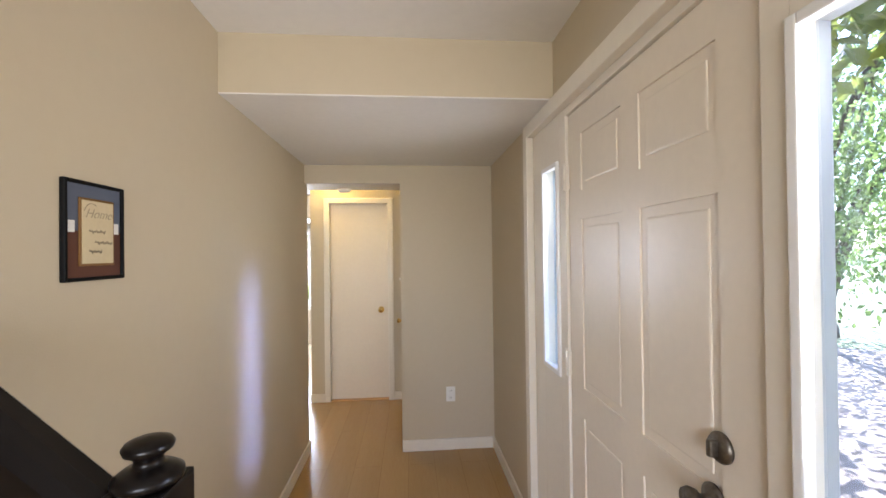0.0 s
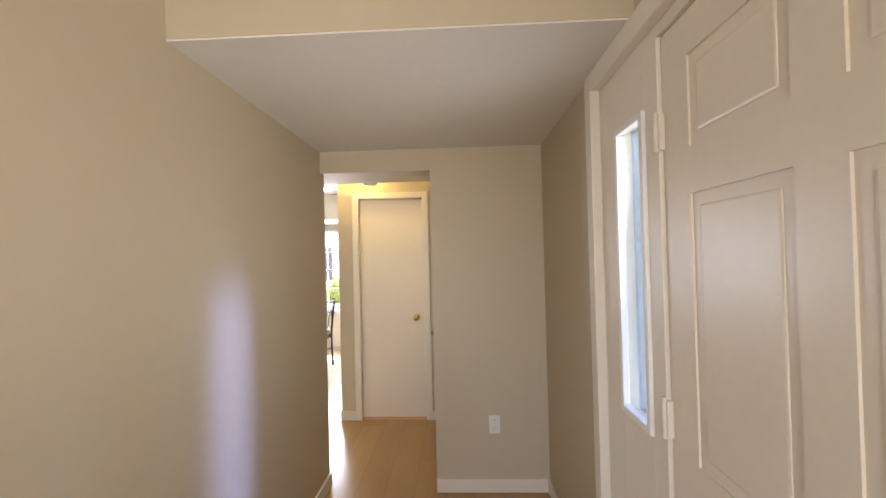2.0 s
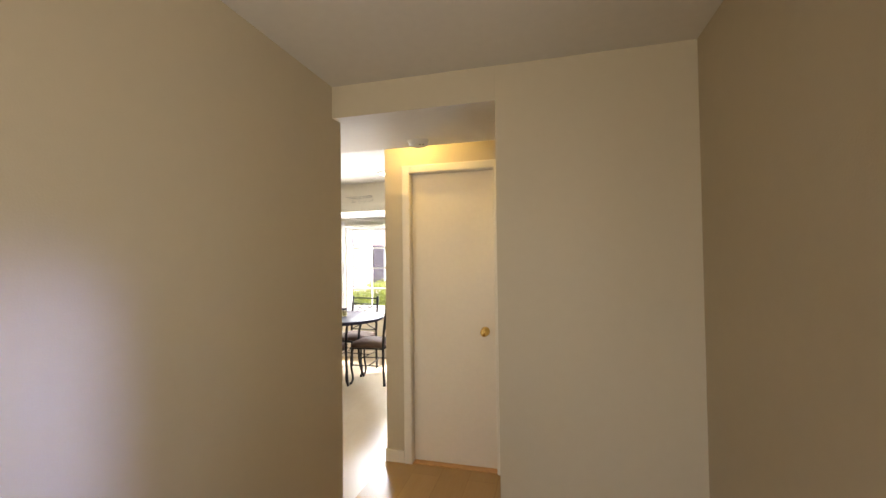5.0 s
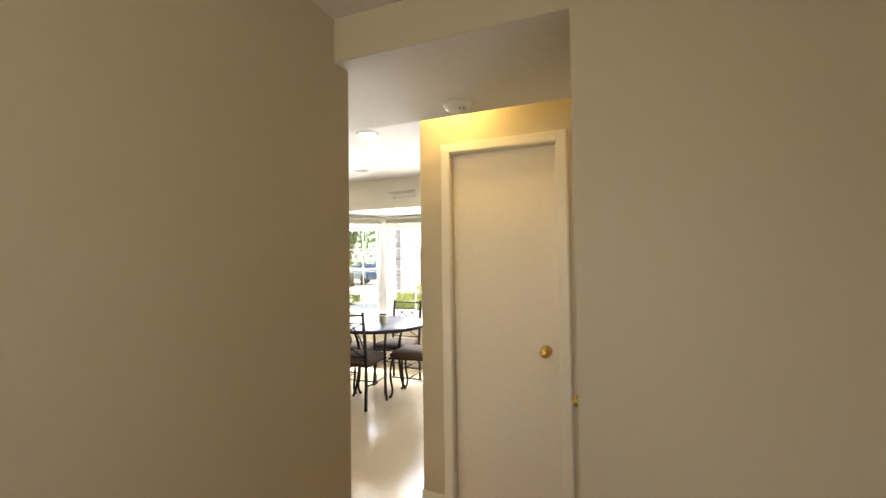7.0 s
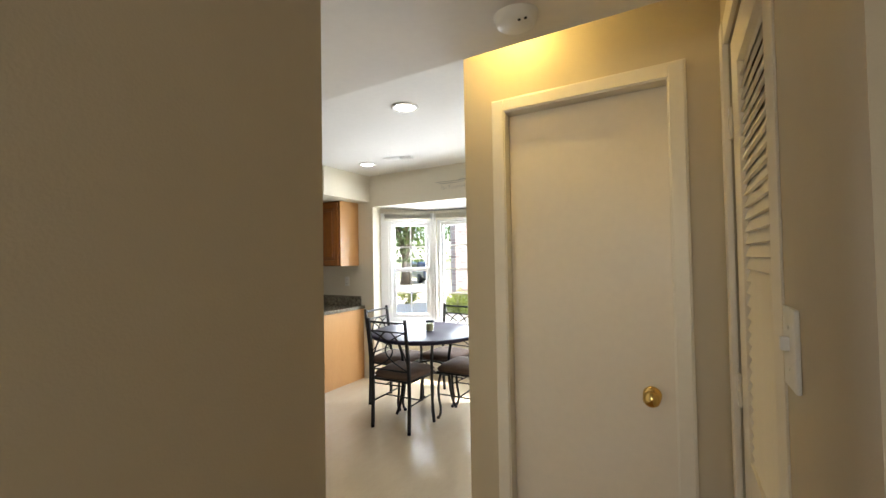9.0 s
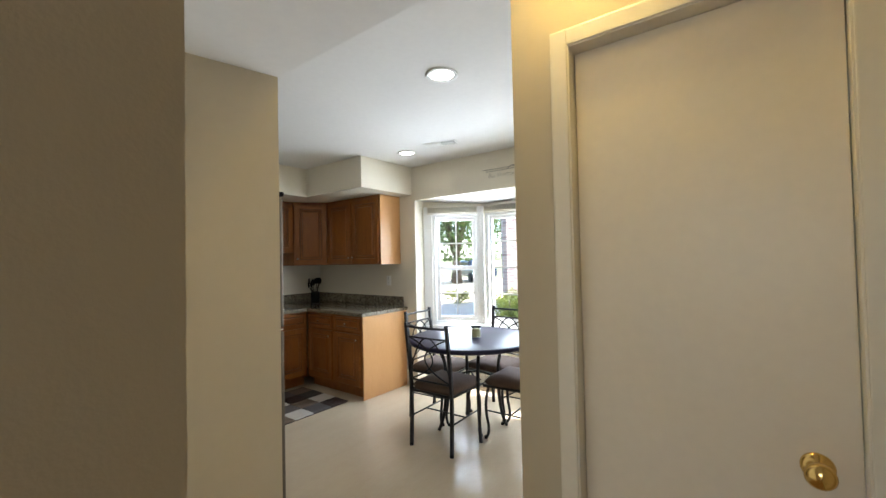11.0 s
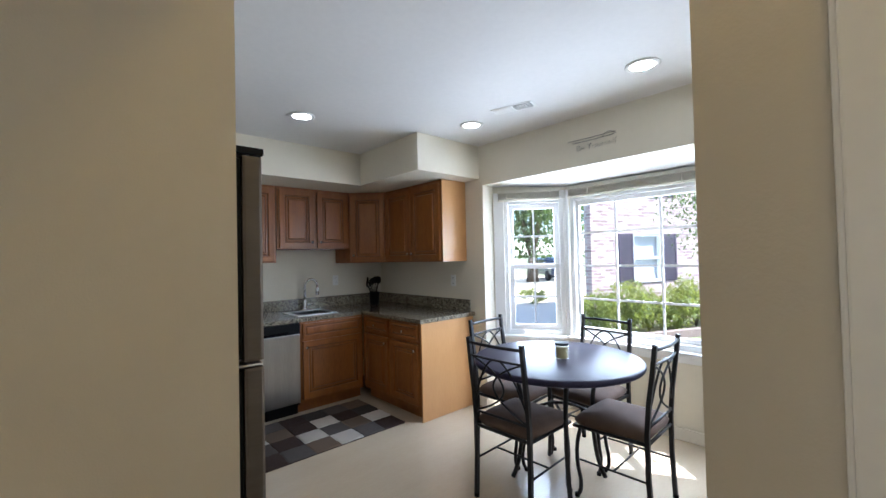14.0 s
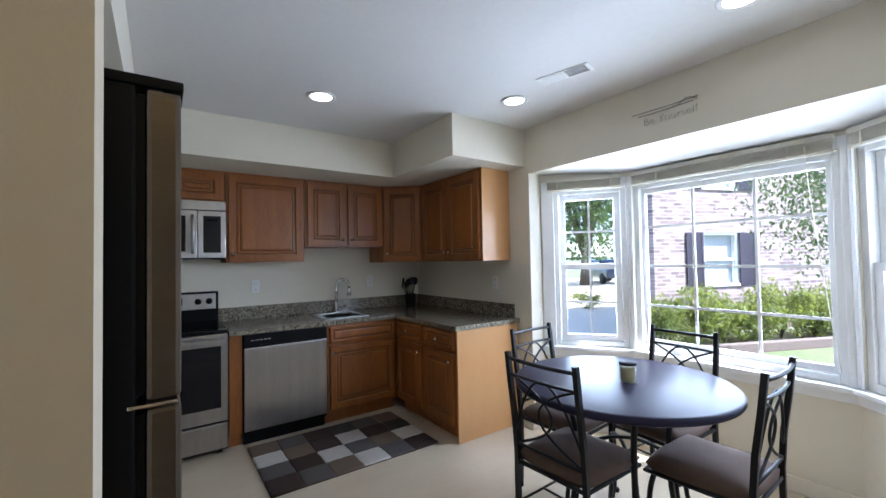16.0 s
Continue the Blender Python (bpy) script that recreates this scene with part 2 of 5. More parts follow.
def plank_floor():
    m = material("laminate_planks", (0.42, 0.262, 0.102), 0.24, scale=1.5, fine=14, amount=0.5, stretch=(9, 0.7, 1), second=(0.36, 0.212, 0.077), spec=0.5)
    nt = m.node_tree
    b = nt.nodes["Principled BSDF"]
    tc = [n for n in nt.nodes if n.type == "TEX_COORD"][0]
    mp = nt.nodes.new("ShaderNodeMapping")
    mp.inputs["Rotation"].default_value = (0, 0, radians(90))
    nt.links.new(tc.outputs["Object"], mp.inputs["Vector"])
    br = nt.nodes.new("ShaderNodeTexBrick")
    nt.links.new(mp.outputs["Vector"], br.inputs["Vector"])
    br.inputs["Scale"].default_value = 1.0
    br.inputs["Brick Width"].default_value, br.inputs["Row Height"].default_value = 1.2, 0.19
    br.inputs["Mortar Size"].default_value = 0.0015
    br.inputs["Color1"].default_value, br.inputs["Color2"].default_value = (1, 1, 1, 1), (0.91, 0.91, 0.91, 1)
    br.inputs["Mortar"].default_value = (0.76, 0.73, 0.68, 1)
    mixn = nt.nodes.new("ShaderNodeMix")
    mixn.data_type, mixn.blend_type = "RGBA", "MULTIPLY"
    mixn.inputs["Factor"].default_value = 1.0
    old = b.inputs["Base Color"].links[0].from_socket
    nt.links.new(old, mixn.inputs["A"])
    nt.links.new(br.outputs["Color"], mixn.inputs["B"])
    nt.links.new(mixn.outputs["Result"], b.inputs["Base Color"])
    return m


M_KFLOOR = material("pale_vinyl_floor", (0.56, 0.47, 0.34), 0.22, scale=1.5, fine=18, amount=0.5, second=(0.50, 0.41, 0.29), stretch=(6, 1, 1))
M_WIRE = material("grey_wire", (0.20, 0.19, 0.18), 0.45, 0.6, scale=20, fine=90)
M_GRANITE, M_FARBRICK, M_FLOOR = granite(), brick_wall_material(), plank_floor()


# ---- building helpers ----
def box(bm, x0, x1, y0, y1, z0, z1, bevel=0.0, m=None):
    vs = [bm.verts.new((x, y, z)) for z in (z0, z1) for y in (y0, y1) for x in (x0, x1)]
    fs = [bm.faces.new([vs[i] for i in q]) for q in ((0, 2, 3, 1), (4, 5, 7, 6), (0, 1, 5, 4), (2, 6, 7, 3), (0, 4, 6, 2), (1, 3, 7, 5))]
    new_verts = vs
    if bevel:
        r = bmesh.ops.bevel(bm, geom=list({e for f in fs for e in f.edges}), offset=bevel, segments=2, affect="EDGES", profile=0.6)
        new_verts = list({v for v in r["verts"]} | {v for v in vs if v.is_valid})
    if m is not None:
        bmesh.ops.transform(bm, matrix=m, verts=new_verts)
    return bm


def boxes(*rows, bevel=0.0, m=None):
    bm = bmesh.new()
    for r in rows:
        box(bm, *r, bevel=bevel, m=m)
    return bm


def lathe(profile, segs=24, m=None):
    """A turned body from (radius, height) pairs."""
    bm = bmesh.new()
    rings = []
    for r, z in profile:
        rings.append([bm.verts.new((max(r, 1e-4) * math.cos(2 * math.pi * i / segs), max(r, 1e-4) * math.sin(2 * math.pi * i / segs), z)) for i in range(segs)])
    for a, b in zip(rings, rings[1:]):
        for i in range(segs):
            bm.faces.new((a[i], a[(i + 1) % segs], b[(i + 1) % segs], b[i])).smooth = True
    bm.faces.new(rings[0][::-1])
    bm.faces.new(rings[-1])
    if m is not None:
        bm.transform(m)
    return bm


def tube(points, r=0.01, segs=8, bm=None, square=False):
    """A bent bar along points."""
    bm = bm or bmesh.new()
    pts = [Vector(p) for p in points]
    rings = []
    n = 4 if square else segs
    ref = None
    for i, p in enumerate(pts):
        d = (pts[min(i + 1, len(pts) - 1)] - pts[max(i - 1, 0)]).normalized()
        if ref is None:
            ref = Vector((0, 0, 1)) if abs(d.z) < 0.8 else Vector((1, 0, 0))
        u = (ref - d * ref.dot(d)).normalized()
        w = d.cross(u)
        ref = u
        rr = r * (1.25 if square else 1)
        rings.append([bm.verts.new(p + rr * (math.cos(2 * math.pi * (k + 0.5) / n) * u + math.sin(2 * math.pi * (k + 0.5) / n) * w)) for k in range(n)])
    for a, b in zip(rings, rings[1:]):
        for k in range(n):
            bm.faces.new((a[k], a[(k + 1) % n], b[(k + 1) % n], b[k])).smooth = not square
    bm.faces.new(rings[0][::-1])
    bm.faces.new(rings[-1])
    return bm


def arc(p0, p1, p2, n=10):
    """Points of a bent line from p0 to p2 drawn towards p1."""
    p0, p1, p2 = Vector(p0), Vector(p1), Vector(p2)
    return [(1 - t) ** 2 * p0 + 2 * t * (1 - t) * p1 + t * t * p2 for t in (i / n for i in range(n + 1))]


def mesh_of(name, bm, mat):
    bmesh.ops.recalc_face_normals(bm, faces=bm.faces)
    me = bpy.data.meshes.new(name)
    bm.to_mesh(me)
    bm.free()
    me.materials.append(mat)
    return me


def thing(name, at, label, category, group=""):
    """An empty at a thing's base."""
    ob = new(name)
    ob.empty_display_size = 0.05
    ob.matrix_basis = Matrix.Translation(at)
    return tagged(ob, label, category, group)


def part(name, bm, mat, parent, label=""):
    """One mesh under a thing or part; its vertices are in world places."""
    ob = new(name, mesh_of(name, bm, mat))
    ob.parent = parent
    if parent.data is None:
        ob.matrix_parent_inverse = parent.matrix_basis.inverted()
    return tagged(ob, label)


def single(name, bm, mat, label, category, group=""):
    return tagged(new(name, mesh_of(name, bm, mat)), label, category, group)


def structure(name, bm, mat, label=""):
    return tagged(new(name, mesh_of(name, bm, mat)), label, kind="structure")


# ---- structure: hall and foyer ----
HALL_L, HALL_R, HALL_END = 0.0, 1.43, 2.0
structure("floor", boxes((-0.24, 1.62, -3.3, 3.3, -0.12, 0.0), (-2.75, -0.24, -3.3, -0.3, -0.12, 0.0)), M_FLOOR, "tan laminate plank floor with a soft gloss")
structure("floor_kitchen", boxes((-4.6, -0.24, 1.9, 6.1, -0.12, 0.0)), M_KFLOOR, "pale beige kitchen floor with a soft gloss")
structure("wall_hall_left", boxes((-0.11, HALL_L, -0.42, 2.07, 0, 2.6)), M_WALL, "plain tan painted hall wall")
structure("wall_hall_end", boxes((0.715, 1.62, HALL_END, 2.11, 0, 2.6)), M_WALL, "plain tan painted wall beside the passage")
for ename, erow in (("wall_entry_north", (HALL_R, 1.60, 1.05, 2.0, 0, 2.6)), ("wall_entry_south", (HALL_R, 1.60, -3.3, -0.98, 0, 2.6)), ("wall_entry_head", (HALL_R, 1.60, -0.98, 1.05, 2.2, 2.6))):
    structure(ename, boxes(erow), M_WALL, "tan painted wall round the entry door")
# Unseen wall; its window gap is made up for the fill lamp.
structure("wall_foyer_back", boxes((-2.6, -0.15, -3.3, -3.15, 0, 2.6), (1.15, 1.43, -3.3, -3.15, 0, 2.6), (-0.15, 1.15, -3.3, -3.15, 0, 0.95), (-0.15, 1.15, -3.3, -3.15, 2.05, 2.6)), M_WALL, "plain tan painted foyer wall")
structure("wall_foyer_left", boxes((-2.75, -2.6, -3.3, -0.42, 0, 2.6)), M_WALL, "plain tan painted foyer wall")
structure("wall_stair_side", boxes((-2.6, -0.11, -0.42, -0.31, 0, 2.6)), M_WALL, "plain tan painted wall by the stairs")
structure("ceiling_foyer", boxes((-2.75, 1.43, -3.3, 0.62, 2.45, 2.6)), M_CEIL, "white painted foyer ceiling")
structure("ceiling_beam", boxes((0.0, HALL_R, 0.62, 0.75, 2.2, 2.6)), M_WALL, "tan painted drop of the hall ceiling")
structure("ceiling_hall", boxes((0.0, HALL_R, 0.623, 0.75, 2.194, 2.2), (0.0, HALL_R, 0.75, HALL_END, 2.194, 2.45)), M_CEIL, "white painted low hall ceiling")


def passage_soffit():
    bm = bmesh.new()
    vs = [bm.verts.new(p) for p in ((0.0, 2.0, 2.055), (0.715, 2.0, 2.055), (0.715, 2.11, 2.063), (0.82, 2.11, 2.063), (0.82, 2.775, 2.125), (-1.05, 2.775, 2.125), (-1.05, 2.07, 2.06), (0.0, 2.07, 2.06))]
    up = [bm.verts.new((v.co.x, v.co.y, 2.6)) for v in vs]
    bm.faces.new(vs)
    bm.faces.new(up[::-1])
    for i in range(len(vs)):
        j = (i + 1) % len(vs)
        bm.faces.new((vs[i], vs[j], up[j], up[i]))
    return bm


structure("ceiling_passage", passage_soffit(), M_CEIL, "white painted dropped soffit over the passage")
structure("passage_header", boxes((0.0, 0.715, 1.997, 2.0, 2.056, 2.194)), M_WALL, "tan painted header over the passage opening")

# passage: closet side, pantry door wall, stub wall by the fridge
CLOSET_X = 0.715
structure("wall_closet", boxes((CLOSET_X, 0.82, 2.11, 2.35, 0, 2.6), (CLOSET_X, 0.82, 2.95, 3.25, 0, 2.6), (CLOSET_X, 0.82, 2.35, 2.95, 2.04, 2.6)), M_WALL, "tan wall round the louvred closet door")
structure("wall_closet_inside", boxes((0.82, 1.5, 2.11, 2.15, 0, 2.6), (0.82, 1.5, 3.21, 3.25, 0, 2.6), (1.5, 1.55, 2.11, 3.25, 0, 2.6)), M_WALL, "plain closet walls")
DOORWALL_Y = 3.12
structure("wall_pantry", boxes((-0.228, -0.04, DOORWALL_Y, 3.23, 0, 2.6), (0.56, CLOSET_X, DOORWALL_Y, 3.23, 0, 2.6), (-0.04, 0.56, DOORWALL_Y, 3.23, 2.04, 2.6)), M_WALL, "tan painted wall round the narrow white door")
structure("wall_stub", boxes((-1.16, -1.05, 2.07, 2.775, 0, 2.6)), M_WALL, "tan painted stub wall beside the fridge")

# ---- structure: kitchen ----
KX, KY, KR, KZ = -4.35, 5.315, -0.228, 2.44
structure("wall_sink", boxes((KX - 0.15, KX, 2.0, KY + 0.15, 0, 2.6)), M_KWALL, "cream painted kitchen wall behind the sink")
structure("wall_kitchen_south", boxes((KX, -0.11, 1.96, 2.07, 0, 2.6)), M_KWALL, "cream painted kitchen wall")
structure("wall_kitchen_right", boxes((KR, -0.09, 3.23, KY, 0, 2.6)), M_KWALL, "cream painted kitchen wall")
BAY_L, BAY_R, BAY_Y, BAY_CL, BAY_CR, BAY_Z = -2.597, -0.335, 5.85, -2.06, -0.82, 2.066
structure("wall_window", boxes((KX, BAY_L, KY, KY + 0.15, 0, 2.6), (BAY_R, -0.09, KY, KY + 0.15, 0, 2.6), (BAY_L, BAY_R, KY, KY + 0.15, BAY_Z, 2.6)), M_KWALL, "cream painted kitchen wall round the bay window")
structure("ceiling_kitchen", boxes((KX, CLOSET_X, 2.775, KY, KZ, 2.6), (KX, -1.05, 2.07, 2.775, KZ, 2.6)), M_CEIL, "white painted kitchen ceiling")


def bay_ceiling():
    """Falls a little from the opening's head to the window heads."""
    bm = bmesh.new()
    x0, x1, ya, yb = BAY_L - 0.1, BAY_R + 0.1, KY + 0.15, BAY_Y + 0.2
    box(bm, x0, x1, ya, yb, BAY_Z, BAY_Z + 0.25)
    for v in bm.verts:
        if v.co.z < BAY_Z + 0.1 and v.co.y > ya + 0.1:
            v.co.z = 2.008
    return bm


structure("ceiling_bay", bay_ceiling(), M_CEIL, "white painted bay ceiling")
for sname, srow in (("soffit_sink", (KX, -3.55, 2.735, 4.58, 2.13, KZ)), ("soffit_window", (KX, -2.64, 4.58, KY, 2.13, KZ)), ("soffit_fridge", (KX, -1.16, 2.07, 2.735, 2.13, KZ))):
    structure(sname, boxes(srow), M_KWALL, "cream painted soffit above the cabinets")


def frame_matrix(p, q):
    """Local x runs from p to q, local y points outward to the left of that."""
    d = Vector((q[0] - p[0], q[1] - p[1], 0))
    a = math.atan2(d.y, d.x)
    return Matrix.Translation((p[0], p[1], 0)) @ Matrix.Rotation(a, 4, "Z"), d.length


SILL, HEAD = 0.66, 1.93


def bay_side(number, p, q, left, right):
    m, w = frame_matrix(p, q)
    structure("wall_bay_%d" % number, boxes((0, w, 0, 0.16, 0, SILL), (0, w, 0, 0.16, HEAD, 2.06), (0, left, 0, 0.16, SILL, HEAD), (w - right, w, 0, 0.16, SILL, HEAD), m=m), M_KWALL, "cream painted bay wall under the window")
    structure("baseboard", boxes((0, w, -0.014, 0.0, 0, 0.09), bevel=0.003, m=m), M_TRIM, "white painted baseboard")
    return m, w


def window_unit(number, p, q, double_hung, left, right):
    m, w = bay_side(number, p, q, left, right)
    win = thing("window_%d" % number, m @ Vector((w / 2, 0, SILL)), "white vinyl double-hung window with grilles" if double_hung else "wide white vinyl picture window with grilles", "window")
    tagged(win, kind="structure")
    a, b = left, w - right
    part("window_frame", boxes((a, a + 0.04, 0.015, 0.12, SILL, HEAD), (b - 0.04, b, 0.015, 0.12, SILL, HEAD), (a + 0.04, b - 0.04, 0.015, 0.12, HEAD - 0.04, HEAD), (a + 0.04, b - 0.04, 0.015, 0.12, SILL, SILL + 0.045), bevel=0.004, m=m), M_VINYL, win)
    part("casing", boxes((0.005, a, -0.016, 0.0, SILL - 0.0, HEAD + 0.07), (b, w - 0.005, -0.016, 0.0, SILL, HEAD + 0.07), (a, b, -0.016, 0.0, HEAD, HEAD + 0.07), bevel=0.004, m=m), M_VINYL, win)
    part("window_sill", boxes((-0.01, w + 0.01, -0.05, 0.014, SILL - 0.028, SILL), bevel=0.006, m=m), M_VINYL, win)
    part("apron", boxes((0.0, w, -0.018, -0.001, SILL - 0.085, SILL - 0.029), bevel=0.004, m=m), M_VINYL, win)
    a, b, z0, z1 = a + 0.042, b - 0.042, SILL + 0.047, HEAD - 0.042
    if double_hung:
        mid = (z0 + z1) / 2
        for k, (s0, s1, y) in enumerate(((z0, mid + 0.02, 0.03), (mid - 0.02, z1, 0.065))):
            sash = part("sash", boxes((a, a + 0.045, y, y + 0.03, s0, s1), (b - 0.045, b, y, y + 0.03, s0, s1), (a + 0.045, b - 0.045, y, y + 0.03, s0, s0 + 0.045), (a + 0.045, b - 0.045, y, y + 0.03, s1 - 0.042, s1), bevel=0.003, m=m), M_VINYL, win)
            g = part("pane", boxes((a + 0.045, b - 0.045, y + 0.012, y + 0.018, s0 + 0.045, s1 - 0.042), m=m), M_GLASS, sash)
            g.visible_shadow = False
            part("grille", boxes(((a + b) / 2 - 0.008, (a + b) / 2 + 0.008, y + 0.005, y + 0.011, s0 + 0.045, s1 - 0.042), (a + 0.045, b - 0.045, y + 0.004, y + 0.010, (s0 + s1) / 2 - 0.008, (s0 + s1) / 2 + 0.008), m=m), M_VINYL, sash)
    else:
        y = 0.05
        part("sash", boxes((a, a + 0.028, y, y + 0.03, z0, z1), (b - 0.028, b, y, y + 0.03, z0, z1), (a + 0.028, b - 0.028, y, y + 0.03, z0, z0 + 0.04), (a + 0.028, b - 0.028, y, y + 0.03, z1 - 0.04, z1), bevel=0.003, m=m), M_VINYL, win)
        g = part("pane", boxes((a + 0.028, b - 0.028, y + 0.012, y + 0.018, z0 + 0.04, z1 - 0.04), m=m), M_GLASS, win)
        g.visible_shadow = False
        rows = [(a + (b - a) * k / 3 - 0.009, a + (b - a) * k / 3 + 0.009, y + 0.005, y + 0.011, z0 + 0.04, z1 - 0.04) for k in (1, 2)]
        rows += [(a + 0.028, b - 0.028, y + 0.003, y + 0.009, z0 + (z1 - z0) * k / 4 - 0.009, z0 + (z1 - z0) * k / 4 + 0.009) for k in (1, 2, 3)]
        part("grille", boxes(*rows, m=m), M_VINYL, win)
    return m, w


def blind(m, w, cord):
    """A mini blind drawn up under the window's head."""
    top = 2.016
    bl = thing("window_blind", m @ Vector((w / 2, -0.05, top - 0.11)), "cream mini blind drawn up at the window head", "blind", "window blinds")
    part("head_rail", boxes((0.05, w - 0.05, -0.055, -0.018, top - 0.03, top), bevel=0.003, m=m), M_BLIND, bl)
    for k in range(8):
        z = top - 0.036 - k * 0.0068
        part("slat", boxes((0.055, w - 0.055, -0.051 + 0.003 * (k % 2), -0.021, z - 0.0016, z + 0.0018), m=m), M_BLIND, bl)
    part("bottom_rail", boxes((0.05, w - 0.05, -0.052, -0.02, top - 0.105, top - 0.09), bevel=0.003, m=m), M_BLIND, bl)
    for f in (0.2, 0.8):
        part("ladder_tape", boxes((w * f - 0.004, w * f + 0.004, -0.056, -0.0525, top - 0.105, top - 0.028), m=m), M_BLIND, bl)
    if cord:
        x = w - 0.17
        pts = [m @ Vector((x + 0.02 * math.sin(t * 3) + 0.11 * t * t, -0.05 - 0.004 * math.sin(9 * t), top - 0.05 - 1.22 * t)) for t in (i / 16 for i in range(17))]
        part("lift_cord", tube(pts, 0.0028, 6), M_BLIND, bl)


BAY_POINTS = [(BAY_L, KY + 0.14), (BAY_CL, BAY_Y), (BAY_CR, BAY_Y), (BAY_R, KY + 0.14)]
for k in range(3):
    wm, ww = window_unit(k + 1, BAY_POINTS[k], BAY_POINTS[k + 1], k != 1, *((0.10, 0.018), (0.036, 0.036), (0.03, 0.06))[k])
    blind(wm, ww, k == 1)


# ---- trim, doors of the hall ----
def baseboard(x0, x1, y0, y1):
    structure("baseboard", boxes((x0, x1, y0, y1, 0, 0.085), bevel=0.003), M_TRIM, "white painted baseboard")


baseboard(0.0, 0.014, -0.42, 2.07)
baseboard(0.715, 1.416, 1.986, 2.0)
baseboard(1.416, 1.43, 1.06, 2.0)
baseboard(-0.228, -0.095, 3.106, 3.12)
baseboard(0.615, 0.715, 3.106, 3.12)
baseboard(-0.242, -0.228, 3.12, KY)
baseboard(-2.66, BAY_L, KY - 0.014, KY)
baseboard(-1.05, -1.036, 2.07, 2.775)


def trim_profile(name, parent, x0, x1, z0, z1, y):
    """Casing with a stepped profile round an opening in a wall facing -y."""
    w = 0.058
    rows = []
    for inset, proud in ((0.0, 0.012), (0.012, 0.018)):
        a = inset
        rows += [(x0 - w + a * 0.5, x0 - a * 0.4, y - proud, y, z0, z1 + w - a * 0.5), (x1 + a * 0.4, x1 + w - a * 0.5, y - proud, y, z0, z1 + w - a * 0.5), (x0 - a * 0.4, x1 + a * 0.4, y - proud + 0.001, y, z1 + a * 0.4, z1 + w - a * 0.5)]
    return part(name, boxes(*rows, bevel=0.003), M_TRIM, parent)


door = thing("door_1", (0.26, 3.16, 0), "plain white flush door, closed, with a brass knob", "door")
tagged(door, kind="structure")
part("leaf", boxes((-0.037, 0.557, 3.165, 3.20, 0.008, 2.035), bevel=0.002), M_DOOR, door)
part("jamb", boxes((-0.05, -0.0395, 3.118, 3.23, 0, 2.045), (0.5595, 0.57, 3.118, 3.23, 0, 2.045), (-0.0395, 0.5595, 3.118, 3.23, 2.0365, 2.05)), M_TRIM, door)
trim_profile("casing", door, -0.036, 0.556, 0, 2.036, 3.12)
part("door_knob", lathe([(0.031, 0), (0.031, 0.004), (0.024, 0.008), (0.011, 0.012), (0.010, 0.03), (0.02, 0.036), (0.027, 0.046), (0.028, 0.056), (0.022, 0.064), (0.0, 0.067)], 24, Matrix.Translation((0.482, 3.165, 0.93)) @ Matrix.Rotation(radians(90), 4, "X")), M_BRASS, door, "polished brass knob")
structure("floor_threshold", boxes((-0.035, 0.555, 3.12, 3.2, 0.0, 0.006)), M_CABSIDE, "pale wood threshold")


def louvred_door():
    d = thing("door_2", (CLOSET_X, 2.6, 0), "white louvred closet door with a brass knob, closed", "door")
    tagged(d, kind="structure")
    y0, y1, x0, x1 = 2.37, 2.928, CLOSET_X + 0.004, CLOSET_X + 0.036
    part("stile", boxes((x0, x1, y0, y0 + 0.092, 0.01, 2.03), bevel=0.003), M_TRIM, d)
    part("stile", boxes((x0, x1, y1 - 0.115, y1, 0.01, 2.03), bevel=0.003), M_TRIM, d)
    for z0, z1 in ((0.01, 0.2), (0.80, 0.9), (1.93, 2.03)):
        part("rail", boxes((x0, x1, y0 + 0.092, y1 - 0.115, z0, z1), bevel=0.002), M_TRIM, d)
    slat = None
    for lo, hi in ((0.2, 0.80), (0.9, 1.93)):
        n = int((hi - lo) / 0.031)
        for k in range(n):
            z = lo + (k + 0.5) * (hi - lo) / n
            if slat is None:
                bm = boxes((-0.0245, 0.0245, y0 + 0.092, y1 - 0.115, -0.0035, 0.0035))
                bmesh.ops.rotate(bm, matrix=Matrix.Rotation(radians(-70), 3, "Y"), verts=bm.verts)
                slat = mesh_of("slat", bm, M_TRIM)
            ob = new("slat", slat)
            ob.location = ((x0 + x1) / 2, 0, z)
            ob.parent = d
            ob.matrix_parent_inverse = d.matrix_basis.inverted()
    # Dark sheet standing in for the shade seen between the slats.
    part("backing", boxes((0.757, 0.763, y0, y1, 0.01, 2.03)), M_GROOVE, d)
    for z in (0.25, 1.05, 1.80):
        part("hinge", boxes((CLOSET_X - 0.006, CLOSET_X + 0.003, 2.915, 2.945, z - 0.045, z + 0.045), bevel=0.002), M_TRIM, d)
    part("door_knob", lathe([(0.020, 0), (0.020, 0.003), (0.009, 0.008), (0.009, 0.022), (0.019, 0.029), (0.021, 0.04), (0.015, 0.048), (0.0, 0.05)], 18, Matrix.Translation((CLOSET_X + 0.004, 2.425, 0.93)) @ Matrix.Rotation(radians(-90), 4, "Y")), M_BRASS, d, "polished brass knob")
    rows = []
    for a, b, z0, z1, proud in ((2.338, 2.362, 0, 2.105, 0.004), (2.938, 3.005, 0, 2.105, 0.016), (2.362, 2.938, 2.036, 2.105, 0.012)):
        rows.append((CLOSET_X - proud, CLOSET_X, a, b, z0, z1))
    part("casing", boxes(*rows, bevel=0.0015), M_TRIM, d)


louvred_door()


